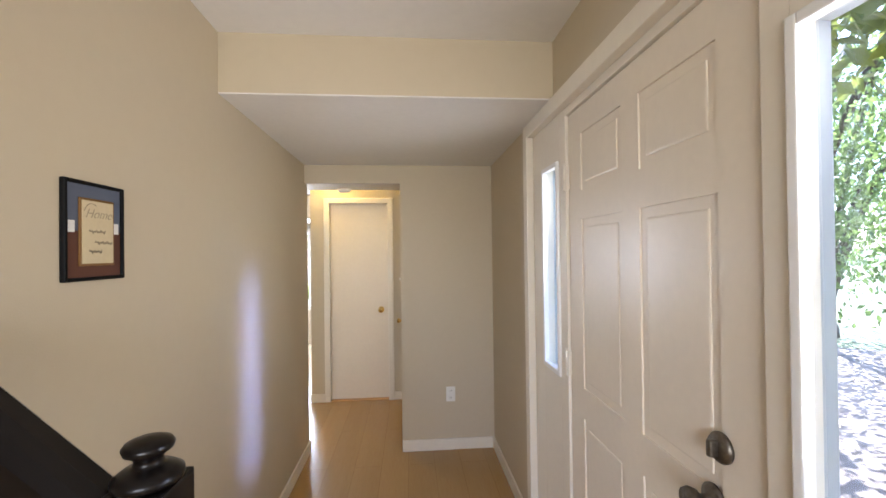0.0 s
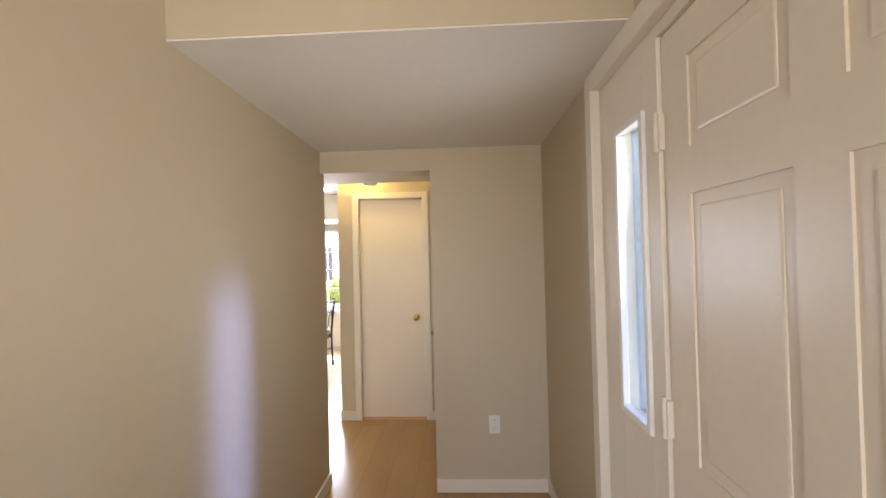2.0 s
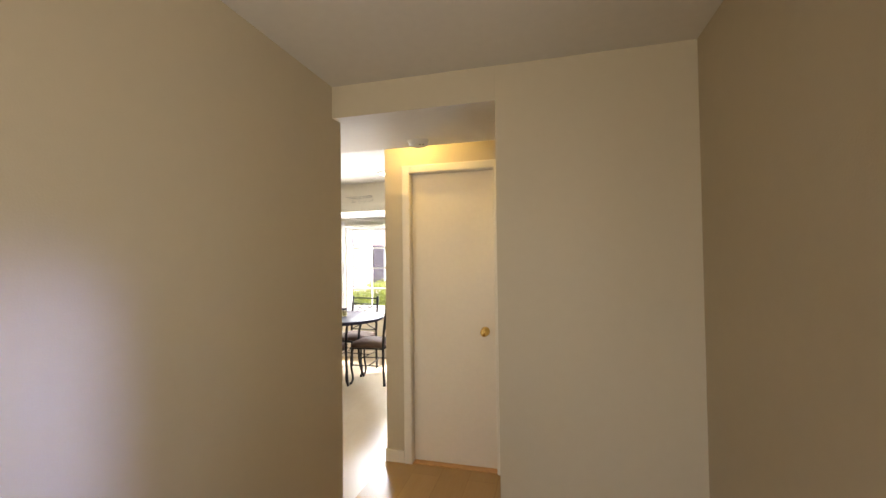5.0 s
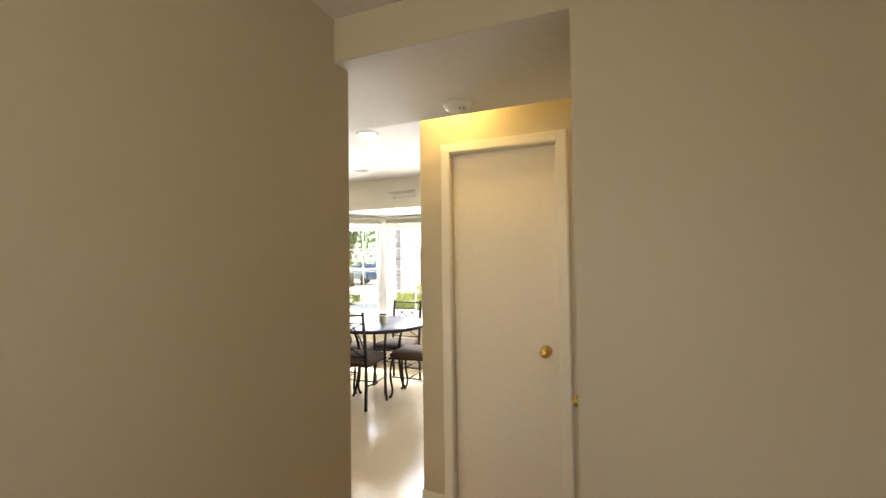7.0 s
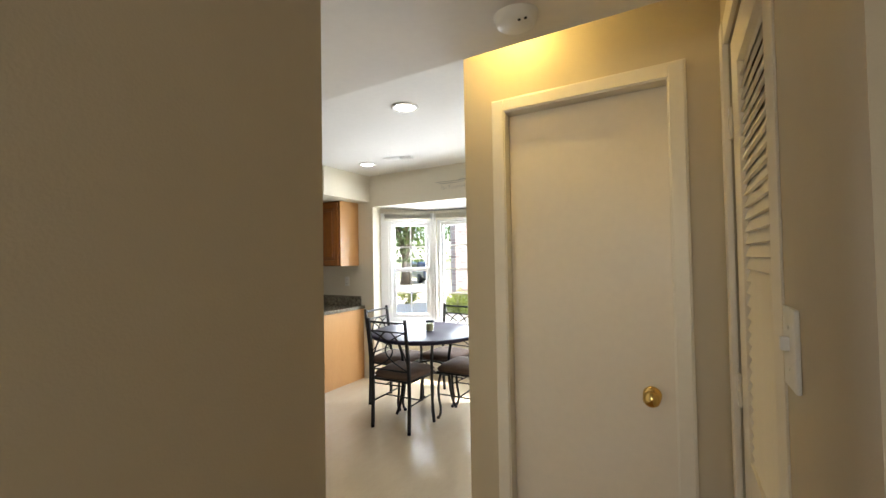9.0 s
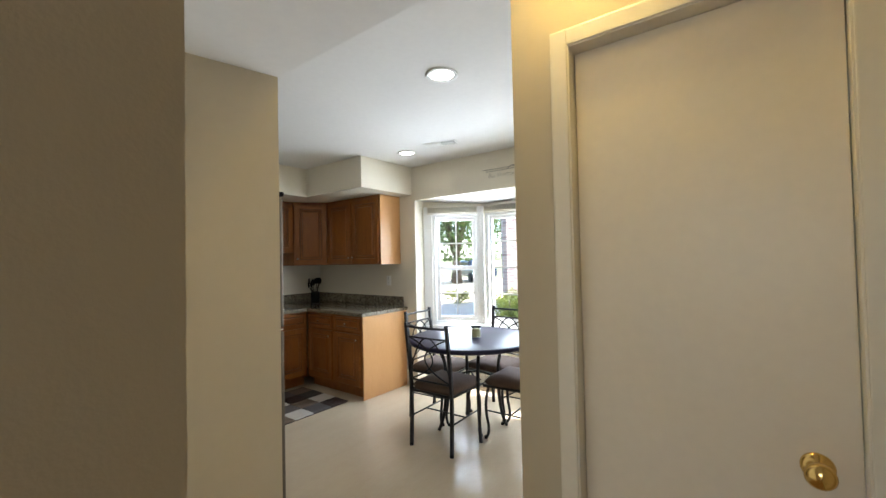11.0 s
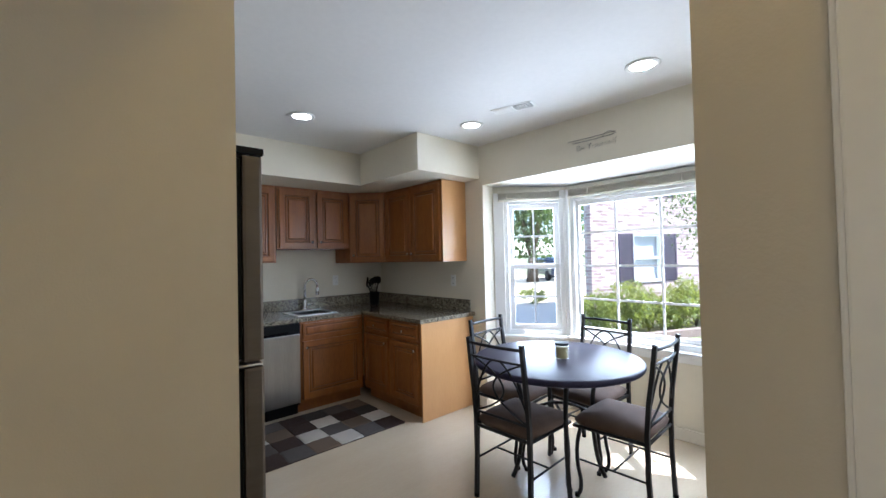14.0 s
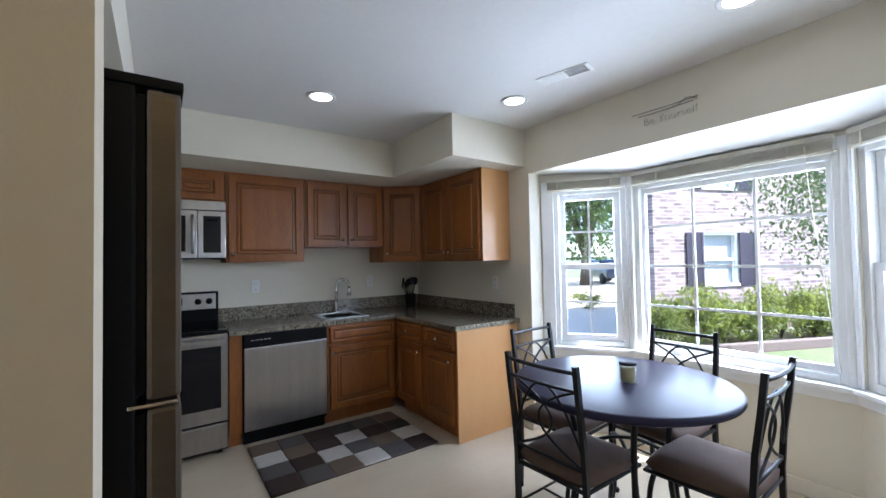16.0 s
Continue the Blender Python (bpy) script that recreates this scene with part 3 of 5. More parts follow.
def entry_unit():
    """Front door with a sidelight on each side."""
    X = 1.45
    u = thing("door_3", (X, 0.06, 0), "white six-panel entry door, closed, with tarnished locks", "door")
    tagged(u, kind="structure")
    y0, y1, top = -0.41, 0.537, 2.09
    xf = X + 0.012
    # leaf: stiles and rails round six raised panels
    stiles = [(xf, xf + 0.044, y0, y0 + 0.12, 0.01, top), (xf, xf + 0.044, y1 - 0.12, y1, 0.01, top), (xf, xf + 0.044, 0.015, 0.113, 0.24, 1.985)]
    rails = [(xf, xf + 0.044, y0 + 0.12, y1 - 0.12, a, b) for a, b in ((0.01, 0.24), (0.86, 0.98), (1.645, 1.76), (1.985, top))]
    stiles[2] = (xf, xf + 0.044, 0.015, 0.113, 0.24, 0.86)
    extra = [(xf, xf + 0.044, 0.015, 0.113, 0.98, 1.645), (xf, xf + 0.044, 0.015, 0.113, 1.76, 1.985)]
    leaf = part("leaf", boxes(*stiles, *rails, *extra), M_DOOR, u)
    for a, b in ((y0 + 0.12, 0.015), (0.113, y1 - 0.12)):
        for z0, z1 in ((0.24, 0.86), (0.98, 1.645), (1.76, 1.985)):
            bm = boxes((xf + 0.006, xf + 0.03, a, b, z0, z1))
            box(bm, xf + 0.002, xf + 0.02, a + 0.03, b - 0.03, z0 + 0.03, z1 - 0.03, bevel=0.006)
            part("panel", bm, M_DOOR, leaf)
    # frame posts, head and solid infill under the sidelights
    frame_rows = [(X, 1.53, y1 + 0.004, 0.615, 0, top + 0.04), (X, 1.53, 0.83, 0.985, 0, top + 0.04), (X, 1.53, -0.475, y0 - 0.004, 0, top + 0.04), (X, 1.53, -0.92, -0.70, 0, top + 0.04), (X, 1.53, y0 - 0.004, y1 + 0.004, top + 0.004, top + 0.04)]
    for a, b in ((0.615, 0.83), (-0.70, -0.475)):
        frame_rows += [(X, 1.53, a, b, 0, 0.965), (X, 1.53, a, b, 1.92, top + 0.04)]
    part("door_frame", boxes(*frame_rows, bevel=0.002), M_TRIM, u)
    part("casing", boxes((HALL_R - 0.018, X, 0.985, 1.05, 0, 2.195), (HALL_R - 0.018, X, -0.985, -0.92, 0, 2.195), (HALL_R - 0.018, X, -0.92, 0.985, top + 0.035, 2.195), bevel=0.004), M_TRIM, u)
    for a, b in ((0.615, 0.83), (-0.70, -0.475)):
        s = part("sidelight", boxes((X - 0.012, X + 0.012, a, a + 0.022, 0.965, 1.92), (X - 0.012, X + 0.012, b - 0.022, b, 0.965, 1.92), (X - 0.012, X + 0.012, a + 0.022, b - 0.022, 0.965, 0.987), (X - 0.012, X + 0.012, a + 0.022, b - 0.022, 1.898, 1.92), bevel=0.004), M_VINYL, u)
        g = part("pane", boxes((X + 0.05, X + 0.056, a, b, 0.965, 1.92)), M_TINTGLASS, s)
        g.visible_shadow = False
    for z in (0.35, 1.05, 1.83):
        part("hinge", boxes((X - 0.006, X + 0.011, y1 - 0.012, y1 + 0.02, z - 0.05, z + 0.05), bevel=0.002), M_TRIM, u)
        part("hinge_pin", lathe([(0.007, -0.056), (0.008, -0.05), (0.006, -0.02), (0.008, -0.018), (0.008, 0.018), (0.006, 0.02), (0.008, 0.05), (0.005, 0.058)], 12, Matrix.Translation((X - 0.006, y1 + 0.004, z))), M_TRIM, u)
    turn = Matrix.Rotation(radians(-90), 4, "Y")
    part("deadbolt", lathe([(0.034, 0), (0.034, 0.006), (0.028, 0.014), (0.0, 0.016)], 28, Matrix.Translation((xf, -0.29, 1.088)) @ turn), M_TARNISH, u, "tarnished nickel deadbolt rose")
    part("thumb_turn", boxes((xf - 0.034, xf - 0.012, -0.297, -0.283, 1.07, 1.106), bevel=0.004), M_TARNISH, u)
    part("door_knob", lathe([(0.034, 0), (0.034, 0.006), (0.026, 0.012), (0.012, 0.018), (0.012, 0.036), (0.024, 0.044), (0.029, 0.056), (0.027, 0.066), (0.0, 0.07)], 28, Matrix.Translation((xf, -0.265, 0.962)) @ turn), M_TARNISH, u, "tarnished nickel knob")


entry_unit()


# ---- foyer things ----
def newel_and_rail():
    n = thing("stair_railing", (0.37, -0.47, 0), "dark-stained glossy wooden newel post and sloping handrail", "stair railing")
    c = Matrix.Translation((0.387, -0.47, 0.006))
    part("newel_post", boxes((0.342, 0.432, -0.515, -0.425, 0, 1.178), bevel=0.006), M_WOODDARK, n)
    part("newel_cap", lathe([(0.044, 1.172), (0.048, 1.178), (0.047, 1.186), (0.036, 1.194), (0.026, 1.198), (0.021, 1.201), (0.019, 1.208), (0.024, 1.215), (0.033, 1.221), (0.035, 1.228), (0.031, 1.234), (0.018, 1.239), (0.0, 1.241)], 32, c), M_WOODDARK, n)
    a, b = Vector((0.355, -0.47, 1.108)), Vector((-0.75, -0.47, 2.112))
    bm = bmesh.new()
    prof = [(-0.028, -0.062), (0.028, -0.062), (0.034, -0.005), (0.03, 0.022), (0.014, 0.034), (-0.014, 0.034), (-0.03, 0.022), (-0.034, -0.005)]
    d = (b - a).normalized()
    up = Vector((0, 1, 0)).cross(d) * -1
    if up.z < 0:
        up = -up
    r0 = [bm.verts.new(a + Vector((0, 1, 0)) * s + up * h) for s, h in prof]
    r1 = [bm.verts.new(b + Vector((0, 1, 0)) * s + up * h) for s, h in prof]
    for i in range(8):
        bm.faces.new((r0[i], r0[(i + 1) % 8], r1[(i + 1) % 8], r1[i]))
    bm.faces.new(r0)
    bm.faces.new(r1[::-1])
    part("handrail", bm, M_WOODDARK, n)
    for k in range(4):
        x = 0.215 - 0.2 * k
        z1 = 1.108 + (0.355 - x) * 0.908 - 0.05
        part("baluster", boxes((x - 0.032, x + 0.032, -0.489, -0.451, 0.18 + 0.18 * k, z1), bevel=0.003), M_WOODDARK, n)
    st = thing("staircase", (-0.3, -0.95, 0), "tan carpeted stairs rising beside the foyer", "stairs")
    for k in range(5):
        part("step", boxes((-0.9, 0.33 - 0.26 * k, -1.02, -0.43, 0.18 * k, 0.18 * (k + 1)), bevel=0.004), M_WALL, st)


newel_and_rail()


def framed_picture():
    y0, y1, z0, z1 = -0.147, 0.045, 1.463, 1.704
    f = thing("picture_frame", (0.0, -0.051, z0), "small framed motto with a dark frame and cream paper", "picture")
    part("frame", boxes((0.0, 0.013, y0, y0 + 0.009, z0, z1), (0.0, 0.013, y1 - 0.009, y1, z0, z1), (0.0, 0.013, y0 + 0.009, y1 - 0.009, z0, z0 + 0.009), (0.0, 0.013, y0 + 0.009, y1 - 0.009, z1 - 0.009, z1), bevel=0.003), M_BLACK, f)
    zm = z0 + 0.5 * (z1 - z0)
    blue = material("blue_mat_board", (0.10, 0.12, 0.17), 0.6, scale=8, fine=60)
    red = material("brown_mat_board", (0.10, 0.035, 0.02), 0.6, scale=8, fine=60)
    paper = material("cream_paper", (0.62, 0.52, 0.33), 0.7, scale=12, fine=90, amount=0.5)
    ink = material("grey_ink", (0.30, 0.25, 0.17), 0.7)
    gold = material("dull_gilt", (0.25, 0.13, 0.04), 0.4, 0.4)
    part("mat_upper", boxes((0.002, 0.006, y0 + 0.009, y1 - 0.009, zm, z1 - 0.009)), blue, f, "slate blue upper mat")
    part("mat_lower", boxes((0.002, 0.006, y0 + 0.009, y1 - 0.009, z0 + 0.009, zm)), red, f, "dark brown lower mat")
    part("inner_border", boxes((0.006, 0.010, y0 + 0.045, y1 - 0.036, z0 + 0.036, z1 - 0.04), bevel=0.001), gold, f, "dull gilt border")
    p = part("paper", boxes((0.010, 0.012, y0 + 0.051, y1 - 0.042, z0 + 0.042, z1 - 0.046)), paper, f, "cream paper")
    yc = (y0 + y1) / 2 + 0.004
    # a large slanted first word under a flourish, then three lines of small script
    part("flourish", tube(arc((0.0125, yc - 0.045, 1.632), (0.0125, yc - 0.03, 1.662), (0.0125, yc - 0.006, 1.646), 8), 0.0008, 5), ink, p)
    cu = bpy.data.curves.new("first_word", "FONT")
    cu.body, cu.size, cu.extrude, cu.align_x, cu.shear, cu.offset = "Home", 0.034, 0.0003, "CENTER", 0.45, -0.0006
    word = bpy.data.meshes.new_from_object(bpy.data.objects.new("first_word", cu))
    word.transform(Matrix.Translation((0.0126, yc, 1.616)) @ Matrix.Rotation(radians(90), 4, "Z") @ Matrix.Rotation(radians(90), 4, "X"))
    word.materials.clear()
    word.materials.append(ink)
    wob = new("first_word", word)
    wob.parent = p
    for ya, yb, z in ((-0.03, 0.022, 1.583), (-0.012, 0.045, 1.556), (-0.03, 0.01, 1.534)):
        pts = [(0.0125, yc + ya + (yb - ya) * q / 24, z + 0.0035 * math.sin(q * 1.9) + 0.002 * math.sin(q * 0.8)) for q in range(25)]
        part("writing", tube(pts, 0.0011, 5), ink, p)
    for ya in (y0 + 0.016, y1 - 0.034):
        part("paper_tab", boxes((0.006, 0.0075, ya, ya + 0.018, zm - 0.004, zm + 0.024)), M_PLASTIC, f, "white tab")


framed_picture()


def wall_outlet(name, at, normal, label):
    o = thing(name, at, label, "outlet")
    rot = {"-y": 0, "+x": 90, "-x": -90}[normal]
    m = Matrix.Translation(at) @ Matrix.Rotation(radians(rot), 4, "Z")
    part("cover_plate", boxes((-0.035, 0.035, -0.006, 0.0, -0.057, 0.057), bevel=0.002, m=m), M_PLASTIC, o)
    for z in (-0.026, 0.026):
        s = part("socket", boxes((-0.016, 0.016, -0.0085, -0.005, z - 0.013, z + 0.013), bevel=0.002, m=m), M_PLASTIC, o)
        part("slots", boxes((-0.007, -0.0045, -0.0092, -0.008, z - 0.005, z + 0.006), (0.0045, 0.007, -0.0092, -0.008, z - 0.005, z + 0.006), m=m), M_BLACK, s)


def light_switch(at):
    m = Matrix.Translation(at) @ Matrix.Rotation(radians(-90), 4, "Z")
    o = thing("light_switch", at, "white plastic light switch beside the louvred closet door", "light switch")
    p = part("cover_plate", boxes((-0.035, 0.035, -0.0065, 0.0, -0.058, 0.058), bevel=0.002, m=m), M_PLASTIC, o)
    part("toggle", boxes((-0.005, 0.005, -0.017, -0.006, -0.004, 0.016), bevel=0.0015, m=m), M_PLASTIC, o)
    for z in (-0.03, 0.03):
        part("screw", lathe([(0.0033, 0.0), (0.003, 0.0012), (0.0, 0.0014)], 10, m @ Matrix.Translation((0, -0.0065, z)) @ Matrix.Rotation(radians(90), 4, "X")), M_PLASTIC, p)


light_switch((CLOSET_X, 2.285, 1.295))
wall_outlet("wall_outlet", (1.09, 2.0, 0.425), "-y", "white plastic wall outlet low on the tan wall")

det = thing("smoke_detector", (0.2, 2.6, 2.07), "round white plastic smoke detector on the soffit", "smoke detector")
part("housing", lathe([(0.062, 0.0), (0.062, -0.012), (0.056, -0.016), (0.055, -0.03), (0.045, -0.037), (0.0, -0.038)], 32, Matrix.Translation((0.2, 2.6, 2.115))), M_PLASTIC, det)
part("indicator", boxes((0.215, 0.222, 2.57, 2.577, 2.0755, 2.079), (0.232, 0.239, 2.572, 2.579, 2.076, 2.08)), M_BLACK, det)


# ---- kitchen cabinets ----
def cab_face(w, h, pad=0.055):
    """A raised-panel door face as one moulded skin, in local x (width), z (height), facing -y; its grooves take the dark glaze."""
    tall = h > 0.2
    p = pad if tall else h * 0.2
    loops = [(0, 0), (0, -0.019), (0.003, -0.022), (p - 0.006, -0.022), (p, -0.017), (p + 0.001, -0.010), (p + 0.008, -0.010)]
    dark = {5}
    if tall:
        loops += [(p + 0.012, -0.013), (p + 0.022, -0.0145), (p + 0.026, -0.011), (p + 0.031, -0.011), (p + 0.038, -0.020), (p + 0.05, -0.0215)]
        dark.add(9)
    else:
        loops += [(p + 0.014, -0.018), (p + 0.02, -0.019)]
    bm = bmesh.new()
    rings = [[bm.verts.new(v) for v in ((a, y, a), (w - a, y, a), (w - a, y, h - a), (a, y, h - a))] for a, y in loops]
    for k, (r, s) in enumerate(zip(rings, rings[1:])):
        for i in range(4):
            bm.faces.new((r[i], r[(i + 1) % 4], s[(i + 1) % 4], s[i])).material_index = 1 if k in dark else 0
    bm.faces.new(rings[-1])
    bm.faces.new(rings[0][::-1])
    return bm


def cabinet(name, label, group, corner, angle, width, depth, z0, z1, faces, kick=0.0, hollow=0.0):
    """A cabinet unit: local x along its front, local y into the wall. faces: (kind, x0, x1, z0, z1, knob x, knob z)."""
    m = Matrix.Translation(corner) @ Matrix.Rotation(radians(angle), 4, "Z")
    c = thing(name, m @ Vector((width / 2, depth / 2, z0)), label, "cabinet", group)
    rows = [(0.0015, width - 0.0015, 0.0, depth, z0 + kick, z1 - hollow)]
    if kick:
        rows.append((0.0015, width - 0.0015, 0.065, depth, z0, z0 + kick))
    if hollow:
        rows.append((0.0015, width - 0.0015, 0.0, 0.019, z1 - hollow, z1))
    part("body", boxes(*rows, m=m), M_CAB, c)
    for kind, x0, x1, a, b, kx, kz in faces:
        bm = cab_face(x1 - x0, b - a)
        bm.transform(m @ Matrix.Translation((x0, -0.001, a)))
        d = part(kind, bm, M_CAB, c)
        d.data.materials.append(M_GROOVE)
        if kx is not None:
            part("knob", lathe([(0.006, 0), (0.005, 0.012), (0.013, 0.018), (0.014, 0.024), (0.0, 0.029)], 14, m @ Matrix.Translation((kx, -0.021, kz)) @ Matrix.Rotation(radians(90), 4, "X")), M_CHROME, d, "bright nickel knob")
    return c, m


UX, UY, UZ0, UZ1 = -4.03, 4.985, 1.362, 2.128
WOOD_UP = "honey-brown raised-panel wall cabinet under the soffit"
WOOD_LOW = "honey-brown raised-panel base cabinet under the granite"


def upper_sink(y0, y1, z0, doors, label, knobs):
    w = y1 - y0
    n = doors
    faces = []
    for k in range(n):
        a, b = 0.022 + k * (w - 0.012) / n, (k + 1) * (w - 0.012) / n - 0.01
        kx = (b - 0.03 if knobs[k] == "r" else a + 0.03)
        faces.append(("door", a, b, z0 + 0.012, UZ1 - 0.03, kx, z0 + 0.07))
    return cabinet("wall_cabinet", label, "wall cabinets", (UX + 0.02, y0, 0), 90, w, UX + 0.02 - KX - 0.004, z0, UZ1, faces)


upper_sink(2.515, 3.282, 1.875, 2, "short honey-brown wall cabinet above the microwave", "rl")
upper_sink(3.286, 3.915, 1.385, 1, WOOD_UP, "l")
upper_sink(3.92, 4.70, 1.515, 2, "short honey-brown two-door wall cabinet above the sink", "rl")


def diagonal_corner_cabinet():
    c = thing("corner_cabinet", (-4.1, 5.05, UZ0), "honey-brown diagonal corner wall cabinet", "cabinet", "wall cabinets")
    pts = [(KX + 0.004, 4.705), (UX + 0.02, 4.705), (-3.745, UY + 0.02), (-3.745, KY - 0.004), (KX + 0.004, KY - 0.004)]
    bm = bmesh.new()
    lo = [bm.verts.new((x, y, UZ0)) for x, y in pts]
    hi = [bm.verts.new((x, y, UZ1)) for x, y in pts]
    bm.faces.new(lo[::-1])
    bm.faces.new(hi)
    for i in range(5):
        bm.faces.new((lo[i], lo[(i + 1) % 5], hi[(i + 1) % 5], hi[i]))
    part("body", bm, M_CAB, c)
    p, q = Vector((*pts[1], 0)), Vector((*pts[2], 0))
    d = q - p
    m = Matrix.Translation(p) @ Matrix.Rotation(math.atan2(d.y, d.x), 4, "Z")
    bm = cab_face(d.length - 0.036, UZ1 - UZ0 - 0.042)
    bm.transform(m @ Matrix.Translation((0.018, -0.001, UZ0 + 0.012)))
    dr = part("door", bm, M_CAB, c)
    dr.data.materials.append(M_GROOVE)
    part("knob", lathe([(0.006, 0), (0.005, 0.012), (0.013, 0.018), (0.014, 0.024), (0.0, 0.029)], 14, m @ Matrix.Translation((0.05, -0.021, UZ0 + 0.08)) @ Matrix.Rotation(radians(90), 4, "X")), M_CHROME, dr, "bright nickel knob")


diagonal_corner_cabinet()
wcab, wmat = cabinet("wall_cabinet", "honey-brown two-door wall cabinet ending beside the bay window", "wall cabinets", (-3.74, UY + 0.02, 0), 0, 0.905, KY - UY - 0.024, UZ0, UZ1,
                     [("door", 0.016, 0.441, UZ0 + 0.016, UZ1 - 0.03, 0.418, UZ0 + 0.08), ("door", 0.459, 0.889, UZ0 + 0.016, UZ1 - 0.03, 0.485, UZ0 + 0.08)])
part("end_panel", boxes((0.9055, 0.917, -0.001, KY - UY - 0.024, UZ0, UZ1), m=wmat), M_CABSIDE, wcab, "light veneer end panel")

BX, BY, CT = -3.70, 4.675, 0.875   # base fronts and counter height
BT = CT - 0.035
KICK = 0.10


def base_faces(w, doors, knobs, drawers=True):
    f = []
    for k in range(doors):
        a, b = 0.024 + k * (w - 0.012) / doors, (k + 1) * (w - 0.012) / doors - 0.012
        f.append(("door", a, b, KICK + 0.03, 0.655, a + 0.03 if knobs[k] == "l" else b - 0.03, 0.60))
        f.append(("drawer", a, b, 0.685, BT - 0.02, None if not drawers else (a + b) / 2, 0.75))
    return f


cabinet("base_cabinet", "honey-brown filler cabinet between range and dishwasher", "base cabinets", (BX, 3.27, 0), 90, 0.09, BX - KX - 0.004, 0, BT, [], KICK)
cabinet("sink_cabinet", "honey-brown base cabinet under the sink, one door", "base cabinets", (BX, 4.005, 0), 90, 0.655, BX - KX - 0.004, 0, BT, base_faces(0.655, 1, "l", False), KICK, 0.2)
cabinet("base_cabinet", WOOD_LOW, "base cabinets", (-3.69, BY, 0), 0, 0.47, KY - BY - 0.004, 0, BT, base_faces(0.47, 1, "r"), KICK)
bcab, bmat = cabinet("base_cabinet", "honey-brown base cabinet with a light veneer end panel", "base cabinets", (-3.22, BY, 0), 0, 0.45, KY - BY - 0.004, 0, BT, base_faces(0.45, 1, "r"), KICK)
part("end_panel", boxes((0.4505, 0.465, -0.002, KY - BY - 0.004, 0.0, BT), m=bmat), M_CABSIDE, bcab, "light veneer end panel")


def worktop():
    w = thing("worktop", (-3.9, 4.6, BT), "speckled grey-brown granite worktop with backsplash", "worktop")
    ov = 0.028
    x1, y1 = BX + ov, BY - ov
    sx0, sx1, sy0, sy1 = -4.15, -3.80, 4.05, 4.40
    rows = [(KX, x1, 3.268, sy0, BT, CT), (KX, sx0, sy0, sy1, BT, CT), (sx1, x1, sy0, sy1, BT, CT), (KX, x1, sy1, y1, BT, CT), (KX, -2.733, y1, KY, BT, CT)]
    part("slab", boxes(*rows), M_GRANITE, w)
    part("edge", boxes((x1, x1 + 0.006, 3.268, y1, BT + 0.003, CT - 0.003), (x1 + 0.006, -2.733, y1 - 0.006, y1, BT + 0.003, CT - 0.003), bevel=0.002), M_GRANITE, w)
    part("backsplash", boxes((KX, KX + 0.02, 3.268, KY - 0.02, CT, CT + 0.115), (KX, -2.79, KY - 0.02, KY, CT, CT + 0.112), bevel=0.003), M_GRANITE, w)
    s = thing("kitchen_sink", (-3.975, 4.225, BT - 0.10), "stainless steel sink set in the granite", "sink")
    part("basin", boxes((sx0, sx1, sy0, sy1, BT - 0.11, BT - 0.10), (sx0 - 0.006, sx0, sy0, sy1, BT - 0.11, CT), (sx1, sx1 + 0.006, sy0, sy1, BT - 0.11, CT), (sx0, sx1, sy0 - 0.006, sy0, BT - 0.11, CT), (sx0, sx1, sy1, sy1 + 0.006, BT - 0.11, CT)), M_SINK, s)
    part("rim", boxes((sx0 - 0.03, sx0 + 0.04, sy0 - 0.03, sy1 + 0.03, CT, CT + 0.006), (sx1 - 0.03, sx1 + 0.03, sy0 - 0.03, sy1 + 0.03, CT, CT + 0.006), (sx0 + 0.04, sx1 - 0.03, sy0 - 0.03, sy0 + 0.02, CT, CT + 0.006), (sx0 + 0.04, sx1 - 0.03, sy1 - 0.02, sy1 + 0.03, CT, CT + 0.006), bevel=0.002), M_SINK, s, "bright steel rim")
    f = thing("kitchen_faucet", (-4.27, 4.28, CT), "tall chrome gooseneck pull-down faucet", "faucet")
    bx, by = -4.265, 4.30
    part("escutcheon", boxes((bx - 0.028, bx + 0.028, by - 0.06, by + 0.11, CT, CT + 0.008), bevel=0.003), M_CHROME, f)
    part("body", lathe([(0.028, 0), (0.028, 0.01), (0.021, 0.02), (0.019, 0.09), (0.0145, 0.1)], 18, Matrix.Translation((bx, by, CT + 0.008))), M_CHROME, f)
    pts = [Vector((bx, by, CT + 0.1)), Vector((bx, by, CT + 0.22))]
    for k in range(13):
        a = math.pi * k / 12
        r = 0.065
        pts.append(Vector((bx + (r - r * math.cos(a)) * 0.6, by + (r - r * math.cos(a)) * 0.8, CT + 0.25 + r * 1.15 * math.sin(a))))
    part("spout", tube(pts, 0.0135, 12), M_CHROME, f)
    e = pts[-1]
    part("spray_head", lathe([(0.0145, 0.0), (0.019, -0.02), (0.021, -0.075), (0.016, -0.092), (0.0, -0.093)], 16, Matrix.Translation(e)), M_CHROME, f)
    part("lever", tube([(bx, by + 0.015, CT + 0.05), (bx + 0.01, by + 0.05, CT + 0.052), (bx + 0.02, by + 0.095, CT + 0.06)], 0.009, 8), M_CHROME, f)


worktop()


